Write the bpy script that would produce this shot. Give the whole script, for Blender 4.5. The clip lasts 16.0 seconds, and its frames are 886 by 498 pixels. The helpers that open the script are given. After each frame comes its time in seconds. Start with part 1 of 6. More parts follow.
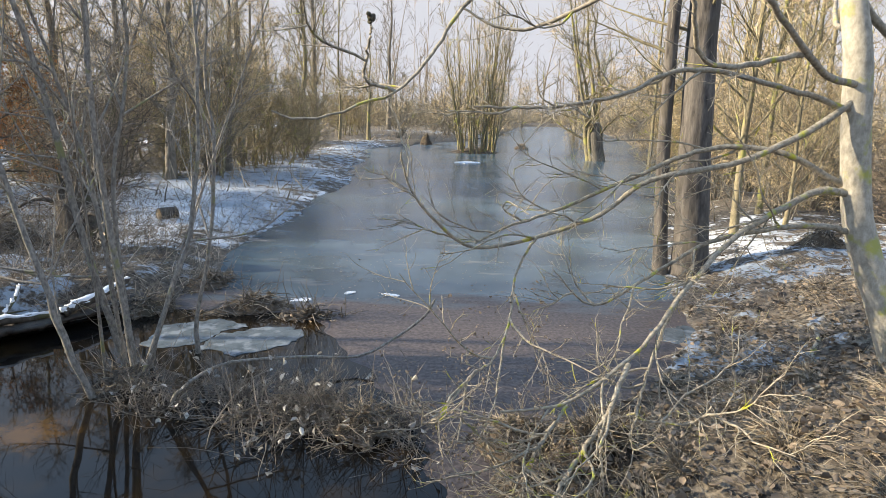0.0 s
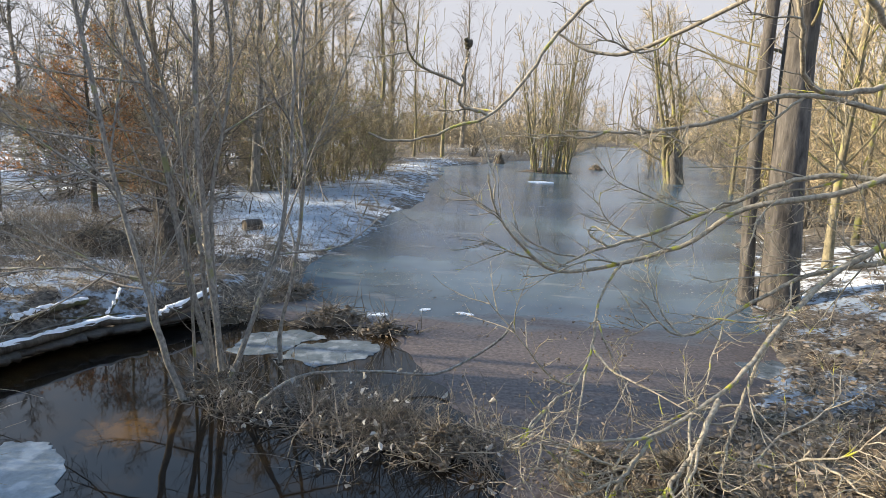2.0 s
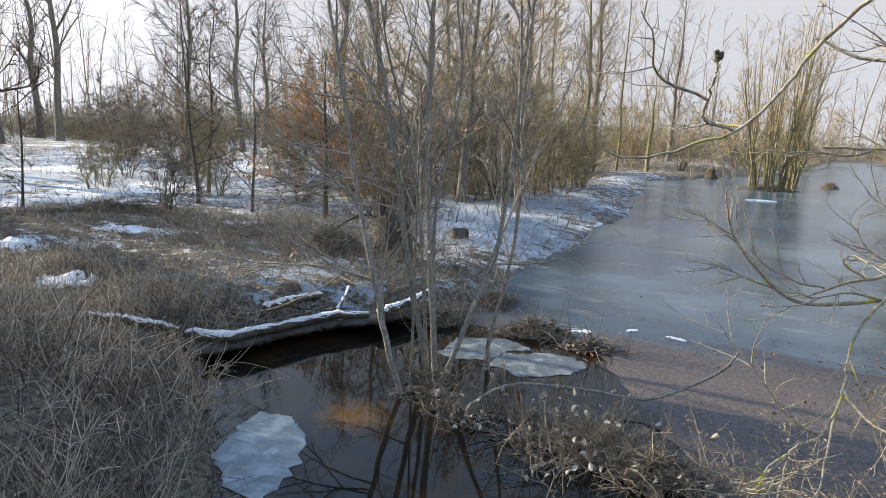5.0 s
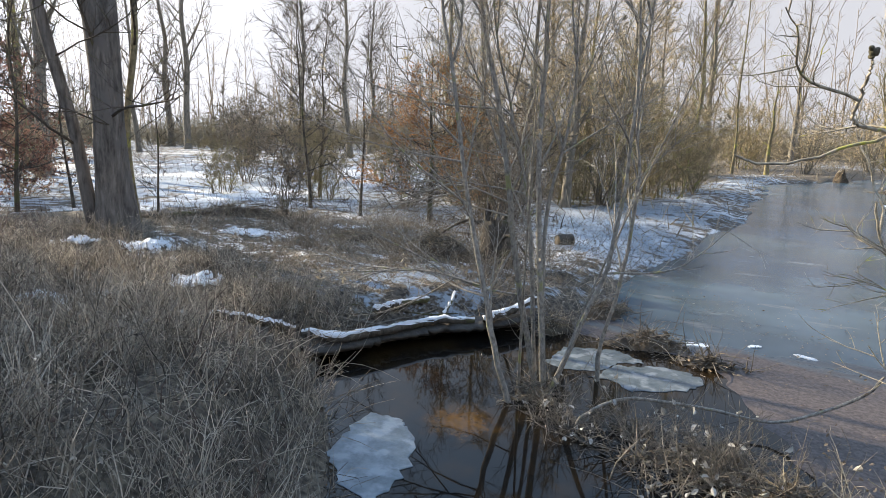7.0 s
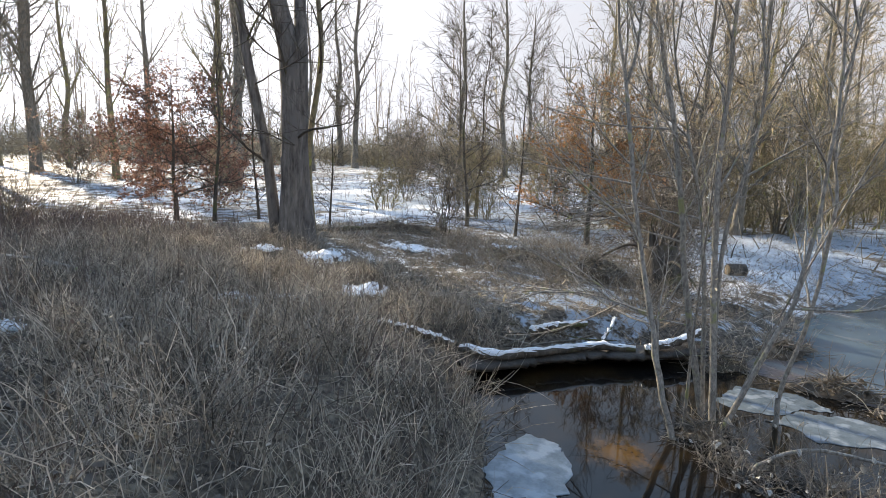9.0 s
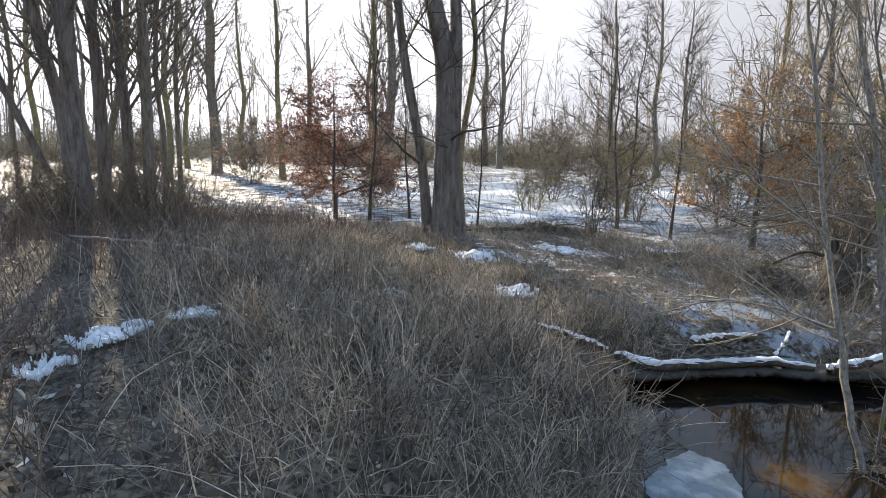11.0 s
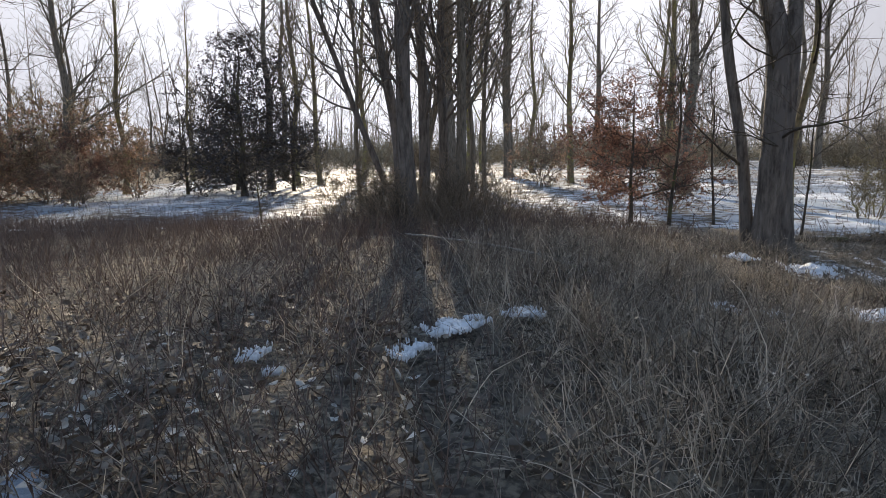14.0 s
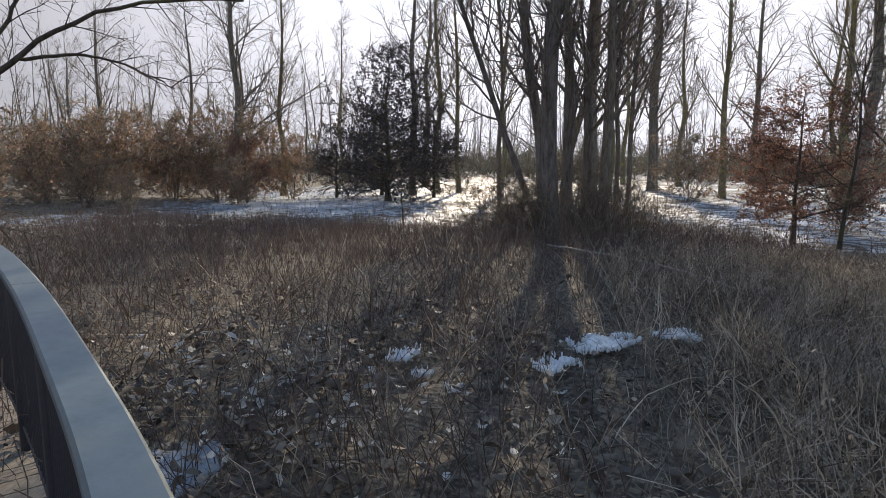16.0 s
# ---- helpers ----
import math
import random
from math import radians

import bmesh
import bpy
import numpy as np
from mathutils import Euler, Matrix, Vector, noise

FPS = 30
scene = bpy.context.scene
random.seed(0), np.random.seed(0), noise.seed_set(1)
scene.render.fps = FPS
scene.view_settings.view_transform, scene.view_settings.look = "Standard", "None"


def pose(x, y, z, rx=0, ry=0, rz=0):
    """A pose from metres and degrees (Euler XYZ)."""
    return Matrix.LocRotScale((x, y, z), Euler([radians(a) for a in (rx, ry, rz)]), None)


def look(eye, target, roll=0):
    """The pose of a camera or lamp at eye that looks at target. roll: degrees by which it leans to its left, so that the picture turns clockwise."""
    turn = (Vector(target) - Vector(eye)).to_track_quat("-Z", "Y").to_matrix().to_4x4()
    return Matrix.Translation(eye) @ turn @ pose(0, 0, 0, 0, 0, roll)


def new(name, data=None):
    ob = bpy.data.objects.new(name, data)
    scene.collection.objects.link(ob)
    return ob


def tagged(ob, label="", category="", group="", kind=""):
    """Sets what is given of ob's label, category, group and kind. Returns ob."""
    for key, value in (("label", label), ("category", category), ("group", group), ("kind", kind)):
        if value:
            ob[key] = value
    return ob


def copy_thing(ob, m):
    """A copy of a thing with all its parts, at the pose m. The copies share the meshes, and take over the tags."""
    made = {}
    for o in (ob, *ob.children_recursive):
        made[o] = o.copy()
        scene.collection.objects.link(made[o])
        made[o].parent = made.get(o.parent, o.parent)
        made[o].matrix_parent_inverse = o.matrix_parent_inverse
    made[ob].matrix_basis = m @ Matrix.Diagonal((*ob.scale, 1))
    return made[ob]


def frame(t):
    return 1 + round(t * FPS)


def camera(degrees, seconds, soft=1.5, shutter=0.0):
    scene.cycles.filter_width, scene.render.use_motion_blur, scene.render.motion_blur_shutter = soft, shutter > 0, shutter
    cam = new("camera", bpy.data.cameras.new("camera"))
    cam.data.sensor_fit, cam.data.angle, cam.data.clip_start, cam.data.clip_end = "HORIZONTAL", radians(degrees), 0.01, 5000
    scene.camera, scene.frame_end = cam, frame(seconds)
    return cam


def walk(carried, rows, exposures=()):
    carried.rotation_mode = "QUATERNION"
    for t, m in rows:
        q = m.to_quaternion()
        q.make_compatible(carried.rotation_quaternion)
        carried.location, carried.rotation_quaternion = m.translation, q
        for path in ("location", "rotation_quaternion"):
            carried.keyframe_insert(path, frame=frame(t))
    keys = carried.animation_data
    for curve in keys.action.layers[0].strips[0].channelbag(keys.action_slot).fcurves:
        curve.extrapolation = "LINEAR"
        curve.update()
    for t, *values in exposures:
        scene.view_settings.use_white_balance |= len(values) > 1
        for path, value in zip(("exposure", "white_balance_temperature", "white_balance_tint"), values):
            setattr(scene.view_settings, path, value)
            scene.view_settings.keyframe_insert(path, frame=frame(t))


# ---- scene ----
cam = camera(71.0, 16.0, soft=0.45)
EYE, METRES, TILT, LEAN = 2.55, 1.45, -12.6, -1.5
ROWS = [
    (0.0, 0.0, 0.0, 0.0, 0.0, 0.0, 0.0),
    (0.5, -0.024, -0.004, 0.008, -0.2, 1.0, -0.7),
    (1.0, -0.048, -0.006, 0.011, 2.1, 1.0, -1.3),
    (1.5, -0.067, -0.011, 0.015, 4.2, 1.1, -1.9),
    (2.0, -0.085, -0.019, 0.018, 6.2, 1.5, -2.2),
    (2.5, -0.114, -0.03, 0.022, 9.4, 1.6, -2.6),
    (3.0, -0.139, -0.043, 0.021, 12.6, 2.0, -2.9),
    (3.5, -0.168, -0.055, 0.026, 14.9, 2.0, -3.7),
    (4.0, -0.185, -0.062, 0.022, 17.7, 1.7, -4.4),
    (6.5, -0.281, -0.102, 0.016, 30.8, 0.9, -7.1),
    (7.0, -0.293, -0.103, 0.029, 32.9, 0.7, -7.0),
    (7.5, -0.306, -0.109, 0.024, 37.3, 0.9, -8.1),
    (8.0, -0.325, -0.134, 0.014, 40.2, 1.3, -9.1),
    (8.5, -0.34, -0.155, 0.01, 43.6, 1.0, -9.6),
    (11.0, -0.408, -0.264, 0.001, 59.9, -1.8, -11.0),
    (11.5, -0.427, -0.297, -0.002, 64.8, -2.9, -11.5),
    (12.0, -0.449, -0.353, 0.001, 67.8, -2.5, -11.8),
    (12.5, -0.485, -0.433, -0.019, 72.9, -3.7, -12.5),
    (13.0, -0.508, -0.489, -0.029, 78.4, -4.7, -12.3),
    (13.5, -0.52, -0.506, -0.031, 81.4, -6.0, -12.1),
    (14.0, -0.566, -0.568, -0.052, 85.7, -6.7, -11.6),
    (14.5, -0.561, -0.58, -0.043, 89.8, -7.1, -12.1),
    (15.0, -0.568, -0.619, -0.057, 91.7, -6.9, -12.3),
    (15.5, -0.564, -0.662, -0.059, 94.5, -8.2, -12.3),
    (16.0, -0.553, -0.677, -0.064, 98.4, -8.6, -12.9),
]
walk(cam, [(t, pose(0, 0, EYE, TILT, LEAN) @ pose(x * METRES, y * METRES, z * METRES, 90 + b, c, a)) for t, x, y, z, a, b, c in ROWS],
     [(0, 1.0, 6420, 9), (4, 0.93, 6400, 9), (7, 1.0, 6450, 9), (9, 1.03, 6450, 9), (11, 0.9, 6400, 9), (13.5, 0.28, 6420, 11), (16, 0.12, 6420, 12)])

# ---- light ----
SUN_AZ, SUN_EL = radians(-90), radians(22)
to_sun = Vector((math.sin(SUN_AZ) * math.cos(SUN_EL), math.cos(SUN_AZ) * math.cos(SUN_EL), math.sin(SUN_EL)))
world = bpy.data.worlds.new("world")
scene.world = world
world.use_nodes = True
wn, wl = world.node_tree.nodes, world.node_tree.links
sky = wn.new("ShaderNodeTexSky")
sky.sky_type, sky.sun_disc = "NISHITA", False
sky.sun_elevation, sky.sun_rotation = SUN_EL, SUN_AZ
sky.air_density, sky.dust_density, sky.ozone_density = 1.0, 0.6, 2.0
back = wn["Background"]
wl.new(sky.outputs[0], back.inputs[0])
back.inputs[1].default_value = 0.15
# a white winter haze low down, brighter round the sun, that thins out overhead
haze = wn.new("ShaderNodeBackground")
direction = wn.new("ShaderNodeTexCoord")
split = wn.new("ShaderNodeSeparateXYZ")
wl.new(direction.outputs["Generated"], split.inputs[0])
toward = wn.new("ShaderNodeVectorMath")
toward.operation = "DOT_PRODUCT"
toward.inputs[1].default_value = to_sun
wl.new(direction.outputs["Generated"], toward.inputs[0])
glow = wn.new("ShaderNodeMapRange")
for key, value in (("From Min", 0.0), ("From Max", 1.0), ("To Min", 0.4), ("To Max", 1.4)):
    glow.inputs[key].default_value = value
nearer = wn.new("ShaderNodeMath")
nearer.operation = "MULTIPLY"
squared = wn.new("ShaderNodeMath")
squared.operation = "MULTIPLY"
wl.new(toward.outputs["Value"], squared.inputs[0])
wl.new(toward.outputs["Value"], squared.inputs[1])
wl.new(squared.outputs[0], nearer.inputs[0])
wl.new(squared.outputs[0], nearer.inputs[1])
closest = wn.new("ShaderNodeMath")
closest.operation = "MULTIPLY"
wl.new(nearer.outputs[0], closest.inputs[0])
wl.new(squared.outputs[0], closest.inputs[1])
wl.new(closest.outputs[0], glow.inputs[0])
tone = wn.new("ShaderNodeValToRGB")  # white low down, pale blue overhead
tone.color_ramp.elements[0].position, tone.color_ramp.elements[0].color = 0.2, (0.93, 0.93, 1.0, 1)
tone.color_ramp.elements[1].position, tone.color_ramp.elements[1].color = 0.55, (0.5, 0.71, 1.0, 1)
wl.new(split.outputs["Z"], tone.inputs[0])
wl.new(tone.outputs[0], haze.inputs[0])
lift = wn.new("ShaderNodeMapRange")
for key, value in (("From Min", 0.4), ("From Max", 0.85), ("To Min", 1.0), ("To Max", 3.0)):
    lift.inputs[key].default_value = value
wl.new(split.outputs["Z"], lift.inputs[0])
bright = wn.new("ShaderNodeMath")
bright.operation = "MULTIPLY"
wl.new(glow.outputs[0], bright.inputs[0])
wl.new(lift.outputs[0], bright.inputs[1])
wl.new(bright.outputs[0], haze.inputs[1])
thin_out = wn.new("ShaderNodeMapRange")
thin_out.interpolation_type = "SMOOTHSTEP"
thin_out.inputs["From Min"].default_value, thin_out.inputs["From Max"].default_value = 0.26, 0.75
thin_out.inputs["To Min"].default_value, thin_out.inputs["To Max"].default_value = 0.0, 0.75
wl.new(split.outputs["Z"], thin_out.inputs[0])
veil = wn.new("ShaderNodeMixShader")
wl.new(thin_out.outputs[0], veil.inputs[0])
wl.new(haze.outputs[0], veil.inputs[1])
wl.new(back.outputs[0], veil.inputs[2])
wl.new(veil.outputs[0], wn["World Output"].inputs[0])
sun = new("sun", bpy.data.lights.new("sun", "SUN"))
sun.data.energy, sun.data.angle, sun.data.color = 6.0, radians(0.6), (1.0, 0.83, 0.59)
sun.matrix_world = look(to_sun * 60, (0, 0, 0))


# ---- materials ----
def material(name, dark, light, scale=8.0, rough=0.85, bump=0.4, stretch=(1, 1, 1), third=None, third_scale=1.5, third_at=0.6,
             vary=0.0, through_light=0.0, metal=0.0, distance=0.01):
    """Two colours mixed by fine noise, a third in larger patches, relief from the fine noise."""
    m = bpy.data.materials.new(name)
    m.use_nodes = True
    nt = m.node_tree
    n, l = nt.nodes, nt.links
    bsdf = n["Principled BSDF"]
    geo = n.new("ShaderNodeNewGeometry")
    mp = n.new("ShaderNodeMapping")
    mp.inputs["Scale"].default_value = stretch
    l.new(geo.outputs["Position"], mp.inputs[0])
    fine = n.new("ShaderNodeTexNoise")
    fine.inputs["Scale"].default_value, fine.inputs["Detail"].default_value, fine.inputs["Roughness"].default_value = scale, 6, 0.65
    l.new(mp.outputs[0], fine.inputs["Vector"])
    ramp = n.new("ShaderNodeValToRGB")
    ramp.color_ramp.elements[0].position, ramp.color_ramp.elements[1].position = 0.34, 0.66
    ramp.color_ramp.elements[0].color, ramp.color_ramp.elements[1].color = (*dark, 1), (*light, 1)
    l.new(fine.outputs[0], ramp.inputs[0])
    col = ramp.outputs[0]
    if third:
        big = n.new("ShaderNodeTexNoise")
        big.inputs["Scale"].default_value, big.inputs["Detail"].default_value = third_scale, 5
        l.new(geo.outputs["Position"], big.inputs["Vector"])
        cut = n.new("ShaderNodeMapRange")
        cut.inputs["From Min"].default_value, cut.inputs["From Max"].default_value = third_at - 0.05, third_at + 0.05
        l.new(big.outputs[0], cut.inputs[0])
        mix = n.new("ShaderNodeMix")
        mix.data_type = "RGBA"
        mix.inputs["B"].default_value = (*third, 1)
        l.new(cut.outputs[0], mix.inputs["Factor"])
        l.new(col, mix.inputs["A"])
        col = mix.outputs["Result"]
    if vary:
        isl = n.new("ShaderNodeHueSaturation")
        rnd = n.new("ShaderNodeMapRange")
        rnd.inputs["To Min"].default_value, rnd.inputs["To Max"].default_value = 1 - vary, 1 + vary
        l.new(geo.outputs["Random Per Island"], rnd.inputs[0])
        l.new(rnd.outputs[0], isl.inputs["Value"])
        l.new(col, isl.inputs["Color"])
        col = isl.outputs[0]
    l.new(col, bsdf.inputs["Base Color"])
    bsdf.inputs["Roughness"].default_value, bsdf.inputs["Metallic"].default_value = rough, metal
    if bump:
        bm_ = n.new("ShaderNodeBump")
        bm_.inputs["Strength"].default_value, bm_.inputs["Distance"].default_value = bump, distance
        l.new(fine.outputs[0], bm_.inputs["Height"])
        l.new(bm_.outputs[0], bsdf.inputs["Normal"])
    if through_light:
        tr = n.new("ShaderNodeBsdfTranslucent")
        l.new(col, tr.inputs[0])
        ms = n.new("ShaderNodeMixShader")
        ms.inputs[0].default_value = through_light
        l.new(bsdf.outputs[0], ms.inputs[1])
        l.new(tr.outputs[0], ms.inputs[2])
        l.new(ms.outputs[0], n["Material Output"].inputs[0])
    return m


BARK_GREY = material("bark_grey", (0.09, 0.08, 0.065), (0.28, 0.25, 0.2), 14, 0.9, 0.9, (1, 1, 0.25), (0.17, 0.155, 0.11), 2.5, 0.66, distance=0.03)
# bark of the twin trunks, darkened to hold the shade of twigs
BARK_SHADED = material("bark_shaded", (0.035, 0.031, 0.028), (0.165, 0.147, 0.128), 12, 0.9, 1.0, (1, 1, 0.2), (0.1, 0.088, 0.07), 2.5, 0.6, distance=0.03)
BARK_WILLOW = material("bark_willow", (0.06, 0.053, 0.047), (0.23, 0.207, 0.185), 12, 0.9, 1.0, (1, 1, 0.2), (0.15, 0.135, 0.125), 2.5, 0.6, distance=0.02)
BARK_PALE = material("bark_pale", (0.27, 0.25, 0.2), (0.5, 0.46, 0.38), 22, 0.85, 0.5, (1, 1, 0.6), (0.36, 0.36, 0.1), 5.0, 0.62)
BARK_DARK = material("bark_dark", (0.035, 0.028, 0.022), (0.13, 0.11, 0.085), 14, 0.9, 0.9, (1, 1, 0.25), (0.1, 0.1, 0.045), 2.0, 0.6, distance=0.03)
BARK_MOSS = material("bark_moss", (0.11, 0.094, 0.058), (0.29, 0.25, 0.155), 16, 0.9, 0.7, (1, 1, 0.5), (0.3, 0.29, 0.09), 3.0, 0.6)
BARK_LIMB = material("bark_limb", (0.18, 0.158, 0.12), (0.46, 0.41, 0.32), 30, 0.85, 0.4, (1, 1, 1), (0.4, 0.4, 0.04), 7.0, 0.64)
STEM = material("stem_bark", (0.122, 0.111, 0.098), (0.390, 0.360, 0.311), 40, 0.8, 0.4, (1, 1, 0.5), (0.26, 0.26, 0.12), 6.0, 0.64)
TWIG = material("twig", (0.14, 0.11, 0.08), (0.3, 0.245, 0.18), 9, 0.85, 0.0, vary=0.35)
TWIG_GOLD = material("twig_gold", (0.3, 0.23, 0.13), (0.58, 0.47, 0.29), 3, 0.8, 0.0, vary=0.35)
TWIG_FAR = material("twig_far", (0.17, 0.145, 0.1), (0.36, 0.31, 0.22), 0.4, 0.85, 0.0, vary=0.3)
TWIG_OLIVE = material("twig_olive", (0.18, 0.14, 0.075), (0.38, 0.3, 0.17), 3, 0.85, 0.0, vary=0.35)
TWIG_DARK = material("twig_dark", (0.05, 0.04, 0.032), (0.13, 0.1, 0.08), 9, 0.85, 0.0, vary=0.35)
STRAW = material("dry_straw", (0.08, 0.066, 0.048), (0.48, 0.405, 0.29), 2.2, 0.8, 0.0, vary=0.7, through_light=0.2)
REED = material("dry_reed", (0.1, 0.087, 0.07), (0.48, 0.42, 0.34), 2.2, 0.8, 0.0, vary=0.8, through_light=0.2)
DRIFT = material("drift_wood", (0.05, 0.044, 0.037), (0.27, 0.24, 0.2), 9, 0.85, 0.0, vary=0.5)
SCRUB = material("dry_scrub", (0.082, 0.061, 0.052), (0.185, 0.14, 0.118), 2.2, 0.85, 0.0, vary=0.5, through_light=0.1)
LITTER = material("leaf_litter", (0.1, 0.075, 0.055), (0.31, 0.25, 0.185), 1.2, 0.75, 0.0, vary=0.5, through_light=0.15)
LITTER_DULL = material("leaf_dull", (0.055, 0.046, 0.038), (0.2, 0.165, 0.13), 1.2, 0.75, 0.0, vary=0.5, through_light=0.1)
LITTER_PALE = material("leaf_frosted", (0.3, 0.28, 0.24), (0.62, 0.6, 0.56), 3, 0.75, 0.0, vary=0.3, through_light=0.15)
RUST = material("rust_leaf", (0.19, 0.1, 0.072), (0.37, 0.21, 0.15), 1.2, 0.7, 0.0, vary=0.4, through_light=0.42)
# paler copy of RUST, with the haze of the sun's glare in its colour
RUST_HAZED = material("hazed_rust_leaf", (0.22, 0.14, 0.105), (0.42, 0.29, 0.22), 1.2, 0.75, 0.0, vary=0.4, through_light=0.5)
# darker copy of EARTH: the overhanging bank's shade is put into the colour
SHADE_EARTH = material("shade_earth", (0.018, 0.014, 0.011), (0.06, 0.047, 0.034), 11, 0.6, 0.9, third=(0.04, 0.034, 0.026), third_scale=3, distance=0.03)
ORANGE = material("orange_leaf", (0.26, 0.125, 0.048), (0.45, 0.24, 0.105), 1.2, 0.7, 0.0, vary=0.35, through_light=0.4)
EVERGREEN = material("dark_leaf", (0.045, 0.042, 0.042), (0.12, 0.11, 0.11), 2.5, 0.75, 0.0, vary=0.4, through_light=0.15)
PODS = material("seed_pod", (0.3, 0.24, 0.15), (0.6, 0.52, 0.38), 12, 0.7, 0.0, vary=0.3, through_light=0.35)
SNOW = material("snow", (0.72, 0.75, 0.8), (0.86, 0.87, 0.88), 18, 0.6, 0.5, distance=0.02)
EARTH = material("earth", (0.05, 0.038, 0.027), (0.15, 0.115, 0.08), 9, 0.95, 0.9, third=(0.07, 0.06, 0.04), third_scale=2, distance=0.04)
ICE_SLAB = material("ice_slab", (0.09, 0.118, 0.14), (0.2, 0.24, 0.27), 7, 0.3, 0.5, third=(0.26, 0.3, 0.34), third_scale=4.5, third_at=0.55)
ICE_THIN = material("thin_ice", (0.05, 0.068, 0.082), (0.115, 0.14, 0.16), 6, 0.25, 0.4, third=(0.19, 0.22, 0.25), third_scale=5, third_at=0.56)
STEEL = material("painted_steel", (0.022, 0.025, 0.033), (0.035, 0.038, 0.05), 30, 0.45, 0.1)
HANDRAIL = material("handrail_metal", (0.085, 0.12, 0.14), (0.12, 0.162, 0.185), 18, 0.42, 0.08, third=(0.12, 0.15, 0.162), metal=0.3)
PLANK = material("deck_plank", (0.12, 0.1, 0.08), (0.25, 0.22, 0.18), 14, 0.85, 0.4, (1, 6, 1))
CUTWOOD = material("cut_wood", (0.22, 0.15, 0.08), (0.42, 0.31, 0.18), 20, 0.8, 0.3)


def node_mix(nt, fac, a, b):
    mix = nt.nodes.new("ShaderNodeMix")
    mix.data_type = "RGBA"
    for key, v in (("Factor", fac), ("A", a), ("B", b)):
        if isinstance(v, (tuple, float, int)):
            mix.inputs[key].default_value = v
        else:
            nt.links.new(v, mix.inputs[key])
    return mix.outputs["Result"]


def node_noise(nt, scale, detail=5, vec=None, rough=0.6):
    t = nt.nodes.new("ShaderNodeTexNoise")
    t.inputs["Scale"].default_value, t.inputs["Detail"].default_value, t.inputs["Roughness"].default_value = scale, detail, rough
    if vec is None:
        vec = nt.nodes.new("ShaderNodeNewGeometry").outputs["Position"]
    nt.links.new(vec, t.inputs["Vector"])
    return t.outputs[0]


def node_math(nt, op, a, b=0.0, c=0.0):
    m = nt.nodes.new("ShaderNodeMath")
    m.operation = op
    for k, v in enumerate((a, b, c)):
        if isinstance(v, (float, int)):
            m.inputs[k].default_value = v
        else:
            nt.links.new(v, m.inputs[k])
    return m.outputs[0]


def node_range(nt, v, lo, hi, a=0.0, b=1.0):
    r = nt.nodes.new("ShaderNodeMapRange")
    for k, x in (("From Min", lo), ("From Max", hi), ("To Min", a), ("To Max", b)):
        r.inputs[k].default_value = x
    nt.links.new(v, r.inputs[0])
    return r.outputs[0]


def ground_material():
    """Earth and matted dead plants, with old snow and frost where the attribute 'frost' is high."""
    m = bpy.data.materials.new("ground_earth")
    m.use_nodes = True
    nt = m.node_tree
    bsdf = nt.nodes["Principled BSDF"]
    at = nt.nodes.new("ShaderNodeAttribute")
    at.attribute_name = "frost"
    fine, mid, big = node_noise(nt, 16, 7), node_noise(nt, 2.6, 6), node_noise(nt, 0.45, 4)
    earth = node_mix(nt, node_range(nt, fine, 0.35, 0.65), (0.028, 0.023, 0.019, 1), (0.17, 0.142, 0.11, 1))
    mat = node_mix(nt, node_range(nt, fine, 0.42, 0.6), (0.06, 0.05, 0.038, 1), (0.23, 0.195, 0.145, 1))
    earth = node_mix(nt, node_range(nt, mid, 0.46, 0.56), earth, mat)
    n = node_math(nt, "ADD", node_math(nt, "MULTIPLY", mid, 0.85), node_math(nt, "MULTIPLY", big, 0.4))
    n = node_math(nt, "ADD", n, node_math(nt, "MULTIPLY_ADD", fine, 0.3, -0.275))
    cover = node_math(nt, "ADD", n, at.outputs["Fac"])
    snow = node_range(nt, cover, 0.97, 1.05)
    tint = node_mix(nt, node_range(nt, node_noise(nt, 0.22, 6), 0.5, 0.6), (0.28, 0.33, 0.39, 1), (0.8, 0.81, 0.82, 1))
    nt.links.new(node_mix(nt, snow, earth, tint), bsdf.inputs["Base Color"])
    nt.links.new(node_range(nt, snow, 0, 1, 0.95, 0.55), bsdf.inputs["Roughness"])
    b = nt.nodes.new("ShaderNodeBump")
    b.inputs["Strength"].default_value, b.inputs["Distance"].default_value = 0.7, 0.05
    nt.links.new(node_math(nt, "ADD", fine, mid), b.inputs["Height"])
    nt.links.new(b.outputs[0], bsdf.inputs["Normal"])
    return m


